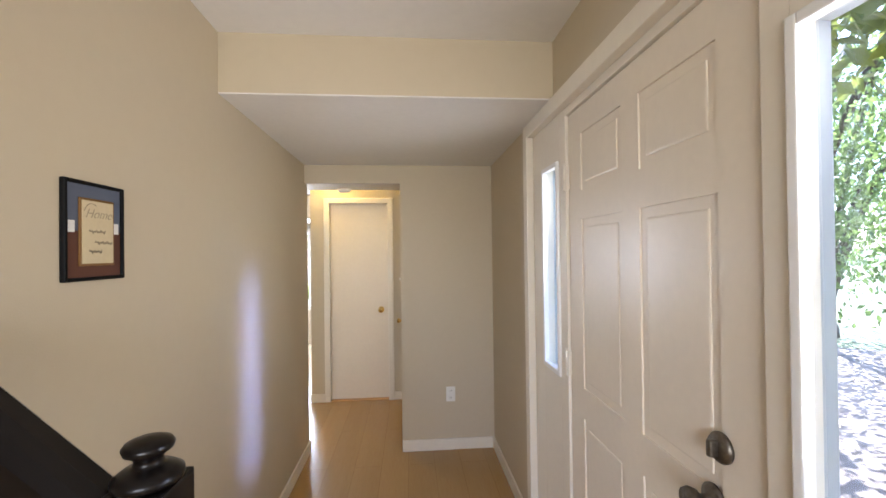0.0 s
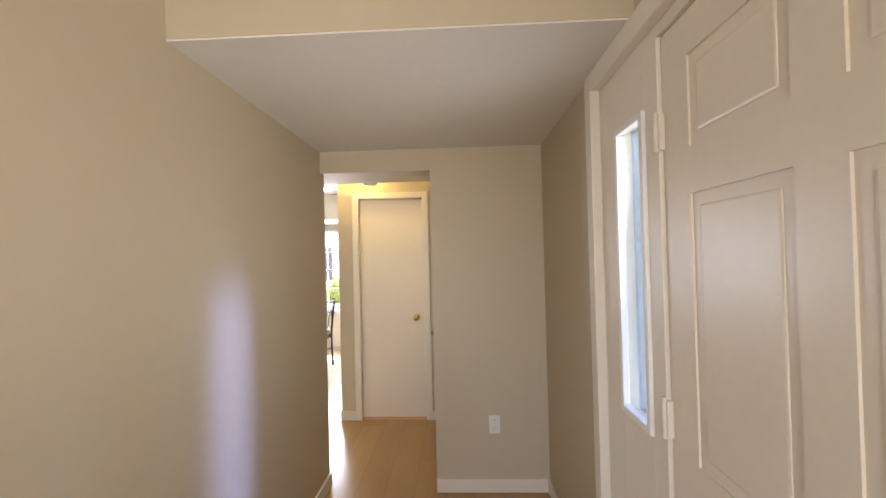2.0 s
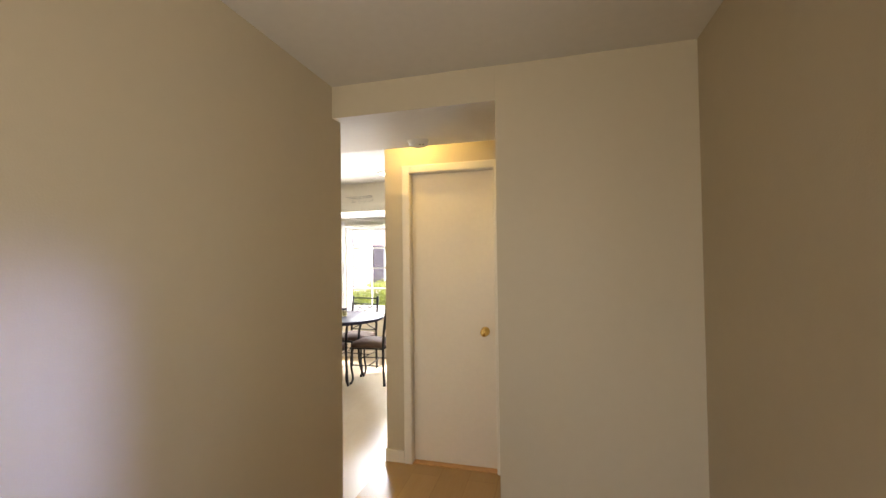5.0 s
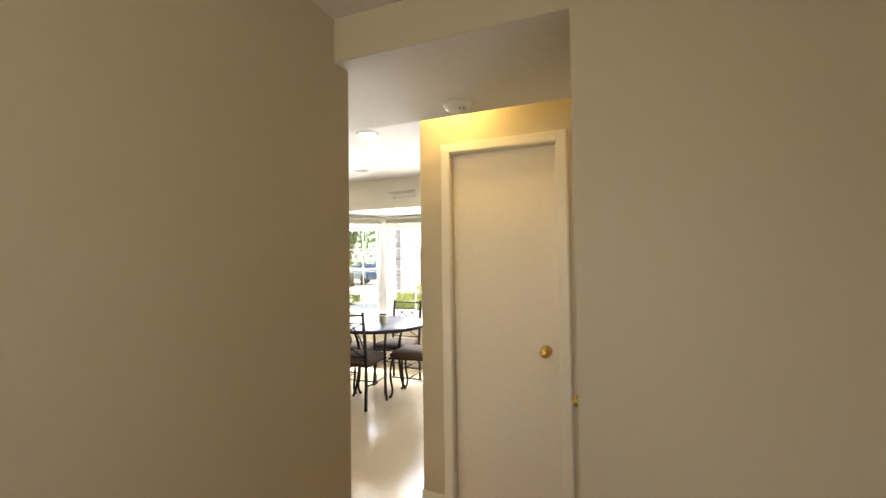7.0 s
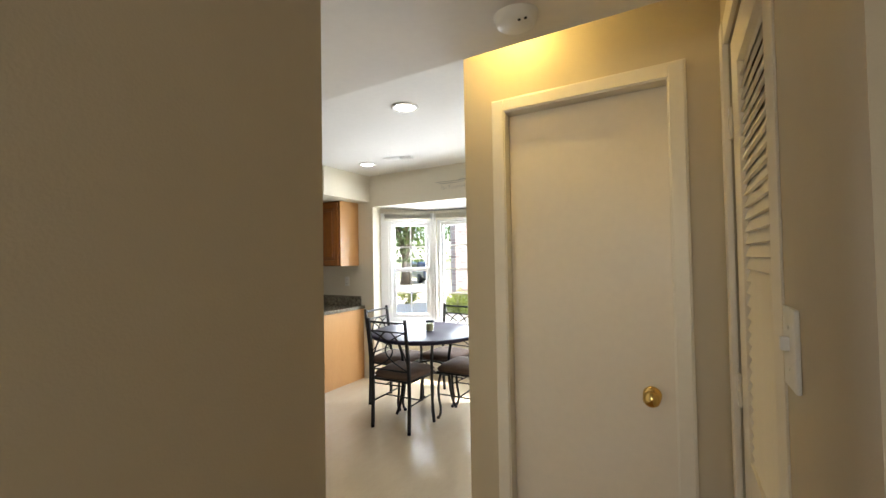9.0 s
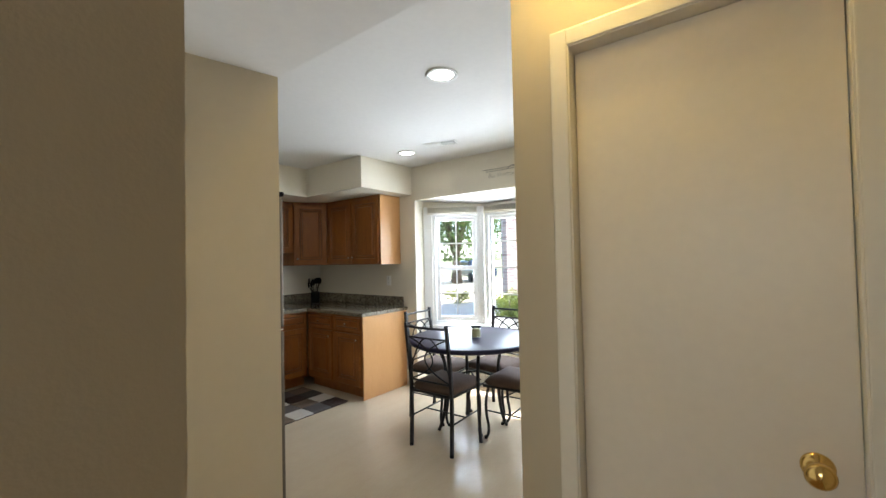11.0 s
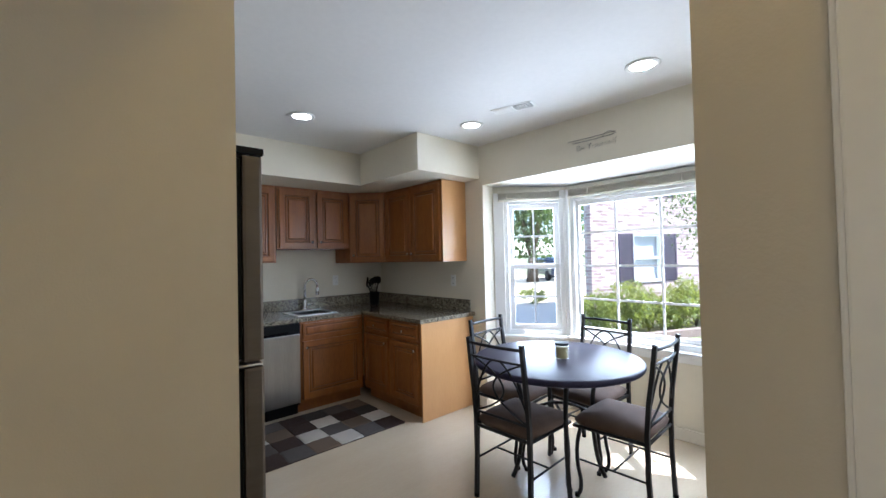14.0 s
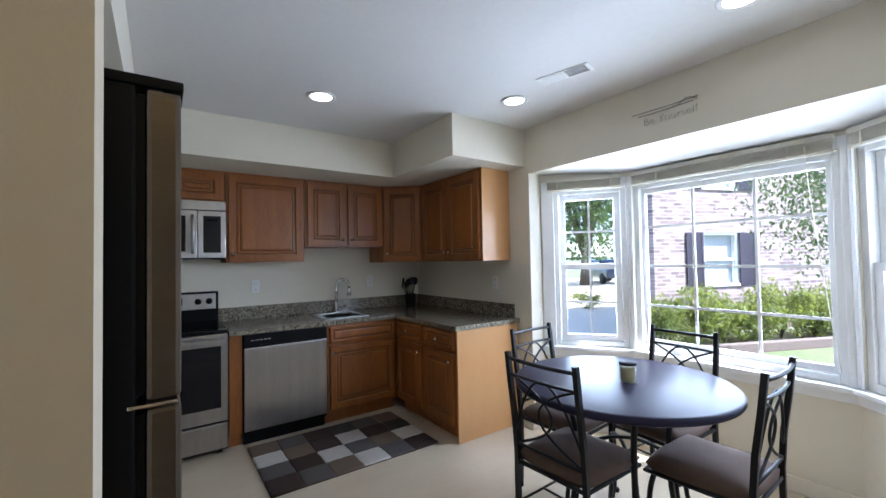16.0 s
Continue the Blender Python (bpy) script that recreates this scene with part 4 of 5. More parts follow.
# ---- appliances ----
def dishwasher():
    d = thing("dishwasher", (-3.9, 3.68, 0), "stainless steel dishwasher with a black control strip", "dishwasher")
    y0, y1, x = 3.364, 4.0, BX
    part("body", boxes((KX + 0.03, x - 0.002, y0 + 0.002, y1 - 0.002, 0.09, BT - 0.004)), M_BLACK, d)
    part("door", boxes((x, x + 0.028, y0 + 0.004, y1 - 0.004, 0.115, 0.735), bevel=0.006), M_STEEL, d, "brushed steel door")
    c = part("control_panel", boxes((x, x + 0.034, y0 + 0.004, y1 - 0.004, 0.74, BT - 0.006), bevel=0.006), M_BLACK, d)
    part("handle_recess", boxes((x + 0.034, x + 0.036, y0 + 0.12, y1 - 0.12, 0.748, 0.766)), M_BLKGLASS, c)
    part("buttons", boxes(*[(x + 0.034, x + 0.0355, y0 + 0.05 + 0.03 * k, y0 + 0.07 + 0.03 * k, 0.79, 0.797) for k in range(5)]), M_NICKEL, c)
    part("toe_kick", boxes((x - 0.05, x - 0.045, y0 + 0.004, y1 - 0.004, 0.0, 0.11)), M_BLACK, d)


dishwasher()


def stove():
    r = thing("electric_range", (-3.98, 2.88, 0), "stainless electric range with black glass top and oven door", "range")
    y0, y1, xb, xf = 2.505, 3.262, KX + 0.02, -3.685
    part("body", boxes((xb, xf, y0, y1, 0.03, 0.885), bevel=0.004), M_BLACK, r)
    part("cooktop", boxes((xb + 0.05, xf + 0.03, y0, y1, 0.886, 0.9), bevel=0.004), M_BLKGLASS, r, "black glass cooktop")
    bg = part("backguard", boxes((xb, xb + 0.06, y0, y1, 0.89, 1.145), bevel=0.01), M_BLACK, r)
    part("control_panel", boxes((xb + 0.061, xb + 0.07, y0 + 0.02, y1 - 0.02, 1.0, 1.13), bevel=0.004), M_STEEL, bg, "brushed steel control panel")
    for k in range(4):
        y = (y0 + 0.07, y0 + 0.15, y1 - 0.15, y1 - 0.07)[k]
        part("control_knob", lathe([(0.026, 0), (0.024, 0.012), (0.018, 0.016), (0.017, 0.03), (0.0, 0.032)], 18, Matrix.Translation((xb + 0.07, y, 1.065)) @ Matrix.Rotation(radians(90), 4, "Y")), M_BLACK, bg)
    part("display", boxes((xb + 0.07, xb + 0.072, 2.76, 3.0, 1.04, 1.1)), M_BLKGLASS, bg)
    dr = part("oven_door", boxes((xf, xf + 0.035, y0 + 0.006, y1 - 0.006, 0.245, 0.868), bevel=0.006), M_STEEL, r, "brushed steel oven door")
    part("oven_window", boxes((xf + 0.0355, xf + 0.038, y0 + 0.06, y1 - 0.05, 0.345, 0.785), bevel=0.001), M_BLKGLASS, dr, "black oven window")
    part("door_handle", boxes((xf + 0.035, xf + 0.075, y0 + 0.05, y0 + 0.08, 0.81, 0.84), (xf + 0.035, xf + 0.075, y1 - 0.08, y1 - 0.05, 0.81, 0.84), (xf + 0.06, xf + 0.08, y0 + 0.03, y1 - 0.03, 0.808, 0.842), bevel=0.006), M_STEEL, dr)
    part("drawer", boxes((xf, xf + 0.032, y0 + 0.006, y1 - 0.006, 0.05, 0.228), bevel=0.006), M_STEEL, r, "brushed steel drawer")
    for y in (y0 + 0.05, y1 - 0.05):
        for x in (xb + 0.05, xf - 0.05):
            part("foot", lathe([(0.02, 0), (0.016, 0.03)], 12, Matrix.Translation((x, y, 0))), M_BLACK, r)


stove()


def microwave():
    o = thing("microwave", (-4.15, 2.9, 1.41), "stainless over-the-range microwave below a cabinet", "microwave")
    y0, y1, x = 2.517, 3.28, -3.96
    z0, z1 = 1.415, 1.872
    part("body", boxes((KX + 0.004, x, y0, y1, z0, z1), bevel=0.003), M_BLACK, o)
    part("vent_grille", boxes((x, x + 0.018, y0, y1, z1 - 0.075, z1 - 0.002), bevel=0.003), M_STEEL, o)
    d = part("door", boxes((x, x + 0.025, y0, y1 - 0.195, z0 + 0.01, z1 - 0.08), bevel=0.004), M_STEEL, o, "brushed steel door")
    part("window", boxes((x + 0.0255, x + 0.027, y0 + 0.05, y1 - 0.27, z0 + 0.06, z1 - 0.125)), M_BLKGLASS, d, "dark window")
    part("handle", tube([(x + 0.03, y1 - 0.225, z0 + 0.05), (x + 0.055, y1 - 0.225, z0 + 0.07), (x + 0.055, y1 - 0.225, z1 - 0.14), (x + 0.03, y1 - 0.225, z1 - 0.12)], 0.011, 10), M_STEEL, d)
    c = part("control_panel", boxes((x, x + 0.025, y1 - 0.19, y1, z0 + 0.01, z1 - 0.08), bevel=0.004), M_STEEL, o)
    part("keypad", boxes((x + 0.0255, x + 0.027, y1 - 0.155, y1 - 0.035, z0 + 0.05, z1 - 0.12)), M_BLKGLASS, c)
    part("display", boxes((x + 0.0272, x + 0.028, y1 - 0.13, y1 - 0.06, z1 - 0.165, z1 - 0.14)), M_BLACK, c)
    part("underside_light", boxes((KX + 0.05, x - 0.05, y0 + 0.1, y1 - 0.1, z0 - 0.004, z0)), M_PLASTIC, o)


microwave()


def fridge():
    f = thing("refrigerator", (-1.57, 2.5, 0), "stainless top-freezer refrigerator with black sides", "refrigerator")
    x0, x1, y0, yd, y1 = -1.96, -1.20, 2.12, 2.815, 2.882
    part("body", boxes((x0, x1, y0, yd, 0.03, 1.692), bevel=0.006), M_BLACK, f, "black textured body")
    part("top_cover", boxes((x0, x1, y0, y1 + 0.004, 1.693, 1.712), bevel=0.004), M_BLACK, f)
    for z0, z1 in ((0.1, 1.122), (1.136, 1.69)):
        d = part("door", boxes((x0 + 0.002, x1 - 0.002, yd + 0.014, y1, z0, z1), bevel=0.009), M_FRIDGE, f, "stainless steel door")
        part("gasket", boxes((x0 + 0.012, x1 - 0.012, yd, yd + 0.013, z0 + 0.01, z1 - 0.01)), M_BLACK, d)
    part("centre_hinge", boxes((x1 - 0.05, x1 + 0.001, yd - 0.012, y1 - 0.006, 1.1255, 1.1325), bevel=0.002), M_CHROME, f, "chrome centre hinge")
    part("top_hinge", boxes((x1 - 0.09, x1 - 0.01, yd - 0.03, yd + 0.04, 1.6925, 1.70), bevel=0.003), M_NICKEL, f)
    part("toe_grille", boxes((x0 + 0.01, x1 - 0.01, yd - 0.02, yd + 0.01, 0.0, 0.095)), M_BLACK, f)


fridge()


# ---- table and chairs ----
TABLE = Vector((-1.49, 4.735, 0))


def dining_table():
    t = thing("dining_table", TABLE, "round dark laminate dining table on bent black iron legs", "table")
    m = Matrix.Translation(TABLE)
    part("tabletop", lathe([(0.0, 0.722), (0.495, 0.722), (0.508, 0.728), (0.514, 0.738), (0.514, 0.748), (0.508, 0.756), (0.495, 0.76), (0.0, 0.76)], 96, m), M_TABLE, t, "dark glossy round top")
    for k in range(4):
        a = radians(45 + 90 * k)
        rad = lambda r, z: TABLE + Vector((r * math.cos(a), r * math.sin(a), z))
        pts = arc(rad(0.29, 0.72), rad(0.225, 0.62), rad(0.22, 0.48), 8) + arc(rad(0.22, 0.46), rad(0.21, 0.16), rad(0.285, 0.014), 12)
        part("leg", tube(pts, 0.014, 10), M_IRON, t)
    ring = [TABLE + Vector((0.36 * math.cos(2 * math.pi * i / 32), 0.36 * math.sin(2 * math.pi * i / 32), 0.712)) for i in range(33)]
    part("ring", tube(ring, 0.008, 8), M_IRON, t)
    for k in range(2):
        d = Vector((math.cos(radians(45 + 90 * k)), math.sin(radians(45 + 90 * k)), 0)) * 0.22
        z = Vector((0, 0, 0.40))
        part("arched_stretcher", tube(arc(TABLE + z - d, TABLE + Vector((0, 0, 0.55 - 0.035 * k)), TABLE + z + d, 14), 0.009, 8), M_IRON, t)


dining_table()


def cushion(w, d, h, z):
    """A padded seat with a soft domed top, wider at the front."""
    bm = bmesh.new()
    n = 14
    grid = {}
    for s in (0, 1):
        for i in range(n + 1):
            for j in range(n + 1):
                u, v = i / n * 2 - 1, j / n * 2 - 1
                k = 1 - 0.10 * max(0, (abs(u) + abs(v) - 1.35)) / 0.65
                edge = max(abs(u), abs(v))
                dome = (1 - edge ** 4)
                zz = z + h * 0.42 + (h * 0.58 * dome if s else -h * 0.42 * min(1, dome * 4))
                grid[s, i, j] = bm.verts.new((u * k * w / 2 * (1 + 0.06 * v), v * k * d / 2, zz))
    for s in (0, 1):
        for i in range(n):
            for j in range(n):
                q = [grid[s, i, j], grid[s, i + 1, j], grid[s, i + 1, j + 1], grid[s, i, j + 1]]
                bm.faces.new(q if s else q[::-1]).smooth = True
    bmesh.ops.remove_doubles(bm, verts=bm.verts, dist=0.0008)
    return bm


def dining_chair():
    c = thing("dining_chair", (0, 0, 0), "black wrought-iron dining chair with a brown padded seat", "chair", "chairs round the table")
    W, B, H = 0.185, -0.20, 0.936
    part("seat", cushion(0.43, 0.43, 0.085, 0.415) , M_SEAT, c, "brown microfibre cushion")
    part("seat_frame", tube([(-W, B, 0.415), (W, B, 0.415), (W + 0.012, 0.2, 0.412), (-W - 0.012, 0.2, 0.412), (-W, B, 0.415)], 0.010, 6), M_IRON, c)
    for s in (-1, 1):
        part("back_post", tube([(s * W, B - 0.012, 0.0), (s * W, B, 0.25), (s * W, B, 0.46), (s * W, B - 0.012, 0.62), (s * W, B - 0.035, 0.785), (s * W, B - 0.052, H)], 0.0125, 8, square=True), M_IRON, c)
        part("front_leg", tube(arc((s * (W - 0.005), 0.165, 0.41), (s * (W + 0.0), 0.215, 0.27), (s * W, 0.175, 0.12), 6) + arc((s * W, 0.172, 0.10), (s * W, 0.168, 0.03), (s * W, 0.20, 0.006), 5), 0.0115, 8), M_IRON, c)
        part("foot", lathe([(0.014, 0), (0.014, 0.018), (0.01, 0.022)], 12, Matrix.Translation((s * W, 0.198, 0))), M_BLACK, c)
        part("foot", lathe([(0.016, 0), (0.016, 0.018), (0.012, 0.022)], 12, Matrix.Translation((s * W, B - 0.012, 0))), M_BLACK, c)
        part("stretcher", tube([(s * W, B, 0.22), (s * W, 0.175, 0.22)], 0.006, 8), M_IRON, c)
        # arcs of the back, crossing in the middle
        part("back_arc", tube(arc((s * 0.178, B - 0.004, 0.505), (s * -0.25, B - 0.018, 0.67), (s * 0.178, B - 0.036, 0.829), 20), 0.006, 8), M_IRON, c)
    part("top_rail", tube(arc((-W, B - 0.048, 0.907), (0, B - 0.085, 0.907), (W, B - 0.048, 0.907), 10), 0.009, 8), M_IRON, c)
    part("upper_rail", tube(arc((-W, B - 0.036, 0.83), (0, B - 0.065, 0.83), (W, B - 0.036, 0.83), 10), 0.007, 8), M_IRON, c)
    part("back_arch", tube(arc((-0.178, B - 0.010, 0.565), (0.0, B - 0.062, 1.095), (0.178, B - 0.010, 0.565), 18), 0.006, 8), M_IRON, c)
    part("lower_rail", tube([(-W, B - 0.003, 0.50), (W, B - 0.003, 0.50)], 0.007, 8), M_IRON, c)
    part("cross_stretcher", tube([(-W, -0.02, 0.22), (W, -0.02, 0.22)], 0.006, 8), M_IRON, c)
    return c


chair = dining_chair()
for x, y, a in ((-1.127, 4.845, 92), (-1.902, 4.844, -86), (-1.508, 5.162, 176)):
    copy_thing(chair, pose(x, y, 0, 0, 0, a))
chair.matrix_basis = pose(-1.546, 4.454, 0, 0, 0, 2)

candle = thing("jar_candle", (-1.44, 4.73, 0.761), "small glass jar candle with green wax and a dark lid", "candle")
cm = Matrix.Translation((-1.44, 4.73, 0.761))
part("wax", lathe([(0.0, 0.006), (0.036, 0.006), (0.0362, 0.010), (0.0362, 0.068), (0.034, 0.071), (0.0, 0.070)], 24, cm), M_CANDLE, candle, "olive green wax")
part("jar", lathe([(0.0, 0.0), (0.037, 0.0), (0.039, 0.004), (0.039, 0.083), (0.037, 0.083), (0.037, 0.005), (0.0, 0.005)], 24, cm), M_GLASS, candle, "clear glass")
part("lid", lathe([(0.0, 0.0835), (0.040, 0.0835), (0.0405, 0.086), (0.0405, 0.094), (0.038, 0.096), (0.0, 0.096)], 24, cm), M_BLACK, candle)


# ---- rug, lamps, small things ----
def checked_rug():
    rug = thing("rug", (-3.25, 3.96, 0), "checked rug of brown, grey and white squares", "rug")
    x0, x1, y0, y1 = -3.64, -2.87, 3.38, 4.56
    cols = {n: material("rug_" + n, c, 0.95, scale=30, fine=400, amount=0.8, bump=0.5, bump_scale=600) for n, c in (("umber", (0.032, 0.015, 0.010)), ("taupe", (0.14, 0.095, 0.062)), ("grey", (0.085, 0.074, 0.066)), ("white", (0.53, 0.49, 0.43)), ("charcoal", (0.038, 0.033, 0.030)))}
    part("backing", boxes((x0, x1, y0, y1, 0.0, 0.008), bevel=0.002), cols["umber"], rug)
    pattern = ("tgucgt", "wtuwuc", "guwgtw", "ugtwgu")
    key = {"u": "umber", "t": "taupe", "g": "grey", "w": "white", "c": "charcoal"}
    rnd = random.Random(12)
    w, h = (x1 - x0) / 4, (y1 - y0) / 6
    for i, row in enumerate(pattern):
        for j, k in enumerate(row):
            bm = bmesh.new()
            n, a, b = 8, x0 + i * w, y0 + j * h
            wob = lambda: rnd.uniform(-0.004, 0.004)
            ring = [(a + w * q / n, b) for q in range(n)] + [(a + w, b + h * q / n) for q in range(n)] + [(a + w - w * q / n, b + h) for q in range(n)] + [(a, b + h - h * q / n) for q in range(n)]
            low = [bm.verts.new((px + wob(), py + wob(), 0.008)) for px, py in ring]
            cx, cy = a + w / 2, b + h / 2
            mid = [bm.verts.new((cx + (v.co.x - cx) * 0.975, cy + (v.co.y - cy) * 0.975, 0.017)) for v in low]
            top = [bm.verts.new((cx + (v.co.x - cx) * 0.9, cy + (v.co.y - cy) * 0.9, 0.0195 + rnd.uniform(-0.001, 0.001))) for v in low]
            for r, t in ((low, mid), (mid, top)):
                for q in range(4 * n):
                    bm.faces.new((r[q], r[(q + 1) % (4 * n)], t[(q + 1) % (4 * n)], t[q])).smooth = True
            bm.faces.new(top)
            part("square", bm, cols[key[k]], rug)


checked_rug()


def recessed_lamp(x, y, bulb):
    l = thing("ceiling_light", (x, y, KZ - 0.01), "round white recessed ceiling light, lit", "ceiling light", "recessed ceiling lights")
    part("trim_ring", lathe([(0.066, -0.001), (0.09, -0.001), (0.092, -0.005), (0.086, -0.009), (0.068, -0.007), (0.066, -0.001)], 40, Matrix.Translation((x, y, KZ))), M_PLASTIC, l)
    part("diffuser", lathe([(0.0, -0.004), (0.067, -0.004), (0.067, -0.001), (0.0, -0.001)], 40, Matrix.Translation((x, y, KZ))), bulb, l, "glowing diffuser")


for x, y in ((-2.86, 3.70), (-2.24, 4.81), (-0.945, 4.825), (-0.965, 3.71)):
    recessed_lamp(x, y, M_BULB)
recessed_lamp(0.02, 2.97, M_WARMBULB)

vent = thing("ceiling_vent", (-1.8, 4.78, KZ - 0.01), "white slotted metal ceiling vent", "vent")
vm = Matrix.Translation((-1.80, 4.775, KZ)) @ Matrix.Rotation(radians(14), 4, "Z")
part("plate", boxes((-0.155, 0.155, -0.055, 0.055, -0.006, -0.001), bevel=0.002, m=vm), M_PLASTIC, vent)
part("louvre_opening", boxes((0.015, 0.135, -0.042, 0.042, -0.0075, -0.006), m=vm), M_BLACK, vent, "dark open slots")
for k in range(6):
    part("slat", boxes((0.015, 0.135, -0.040 + k * 0.0145, -0.0365 + k * 0.0145, -0.011, -0.0076), m=vm), M_PLASTIC, vent)
for k in range(6):
    part("slat", boxes((-0.135, 0.005, -0.040 + k * 0.0145, -0.028 + k * 0.0145, -0.009, -0.0061), m=vm), M_PLASTIC, vent)


wall_outlet("wall_outlet", (KX, 3.57, 1.165), "+x", "white outlet above the granite backsplash")
wall_outlet("wall_outlet", (KX, 4.70, 1.165), "+x", "white outlet above the granite backsplash by the corner")
wall_outlet("wall_outlet", (-3.02, KY, 1.165), "-y", "white outlet under the wall cabinets")


def utensil_crock():
    u = thing("utensil_crock", (-4.13, 5.08, CT), "black crock of dark cooking utensils in the corner", "utensil crock")
    m = Matrix.Translation((-4.13, 5.08, CT))
    part("crock", lathe([(0.05, 0), (0.055, 0.01), (0.058, 0.13), (0.055, 0.14), (0.05, 0.13)], 24, m), M_BLACK, u)
    rnd = random.Random(5)
    for k in range(7):
        a, t = rnd.uniform(0, 6.28), rnd.uniform(0.05, 0.085)
        base = Vector((-4.13, 5.08, CT + 0.03))
        top = base + Vector((t * math.cos(a), t * math.sin(a), rnd.uniform(0.2, 0.26)))
        s = part("utensil", tube([base, top], 0.005, 6), M_BLACK, u)
        bm = lathe([(0.0, -0.045), (0.022, -0.03), (0.03, 0.0), (0.024, 0.03), (0.0, 0.04)], 12, Matrix.Translation(top) @ Matrix.Rotation(a, 4, "Z") @ Matrix.Diagonal((0.35, 1, 1, 1)))
        part("utensil_head", bm, M_BLACK, s)


utensil_crock()


def wall_sign():
    s = thing("wall_lettering", (-1.5, KY, 2.17), "dark wire lettering with two thin bars above the bay", "wall sign")
    for z, a, b in ((2.262, -1.70, -1.32), (2.243, -1.66, -1.34)):
        part("bar", tube([(a, KY - 0.008, z), ((a + b) / 2, KY - 0.008, z - 0.002), (b, KY - 0.008, z + 0.003)], 0.002, 6), M_WIRE, s)
    part("scroll", tube(arc((-1.42, KY - 0.008, 2.245), (-1.38, KY - 0.008, 2.30), (-1.325, KY - 0.008, 2.25), 10), 0.002, 6), M_WIRE, s)
    cu = bpy.data.curves.new("lettering", "FONT")
    cu.body, cu.size, cu.extrude, cu.align_x, cu.offset = "Be Yourself", 0.066, 0.0015, "CENTER", -0.0026
    tmp = bpy.data.objects.new("lettering", cu)
    me = bpy.data.meshes.new_from_object(tmp)
    me.transform(Matrix.Translation((-1.475, KY - 0.007, 2.178)) @ Matrix.Rotation(radians(90), 4, "X"))
    me.materials.clear()
    me.materials.append(M_WIRE)
    ob = new("lettering", me)
    ob.parent = s
    ob.matrix_parent_inverse = s.matrix_basis.inverted()


wall_sign()


# ---- outdoors ----
GZ = -0.32
bmg = bmesh.new()
gv = [bmg.verts.new(p) for p in ((-900, -900, GZ), (900, -900, GZ), (900, 900, GZ), (-900, 900, GZ))]
bmg.faces.new(gv)
structure("ground", bmg, M_LAWN, "patchy lawn with bare earth")
def bare_yard():
    """Trodden earth with leaf litter before the entry, with an uneven rim."""
    rnd = random.Random(31)
    bm = bmesh.new()
    ring = []
    for k in range(40):
        a = 2 * math.pi * k / 40
        q = 1 + 0.12 * math.sin(3 * a + 1) + rnd.uniform(-0.06, 0.06)
        ring.append(bm.verts.new((6.2 + 4.3 * q * math.cos(a), 2.4 + 4.6 * q * math.sin(a), GZ + 0.008)))
    bm.faces.new(ring)
    return bm


structure("ground_earth", bare_yard(), material("earth_and_leaf_litter", (0.33, 0.26, 0.19), 0.95, scale=2.5, fine=45, amount=0.9, second=(0.15, 0.11, 0.08), bump=0.8, bump_scale=35), "bare tan earth scattered with dry leaves")
structure("house_footing", boxes((-4.5, 1.6, -3.3, 6.02, GZ, -0.12)), M_MORTAR, "concrete footing of the house")

# the neighbour's brick house across the lawn
FA = Vector((-4.57, 11.06, 0))
FD = Vector((0.33, 0.94, 0)).normalized()
FM = Matrix.Translation((FA.x, FA.y, 0)) @ Matrix.Rotation(math.atan2(FD.y, FD.x), 4, "Z") @ Matrix.Rotation(radians(-90), 4, "Z")
# local: y runs along the facade, +x faces the lawn


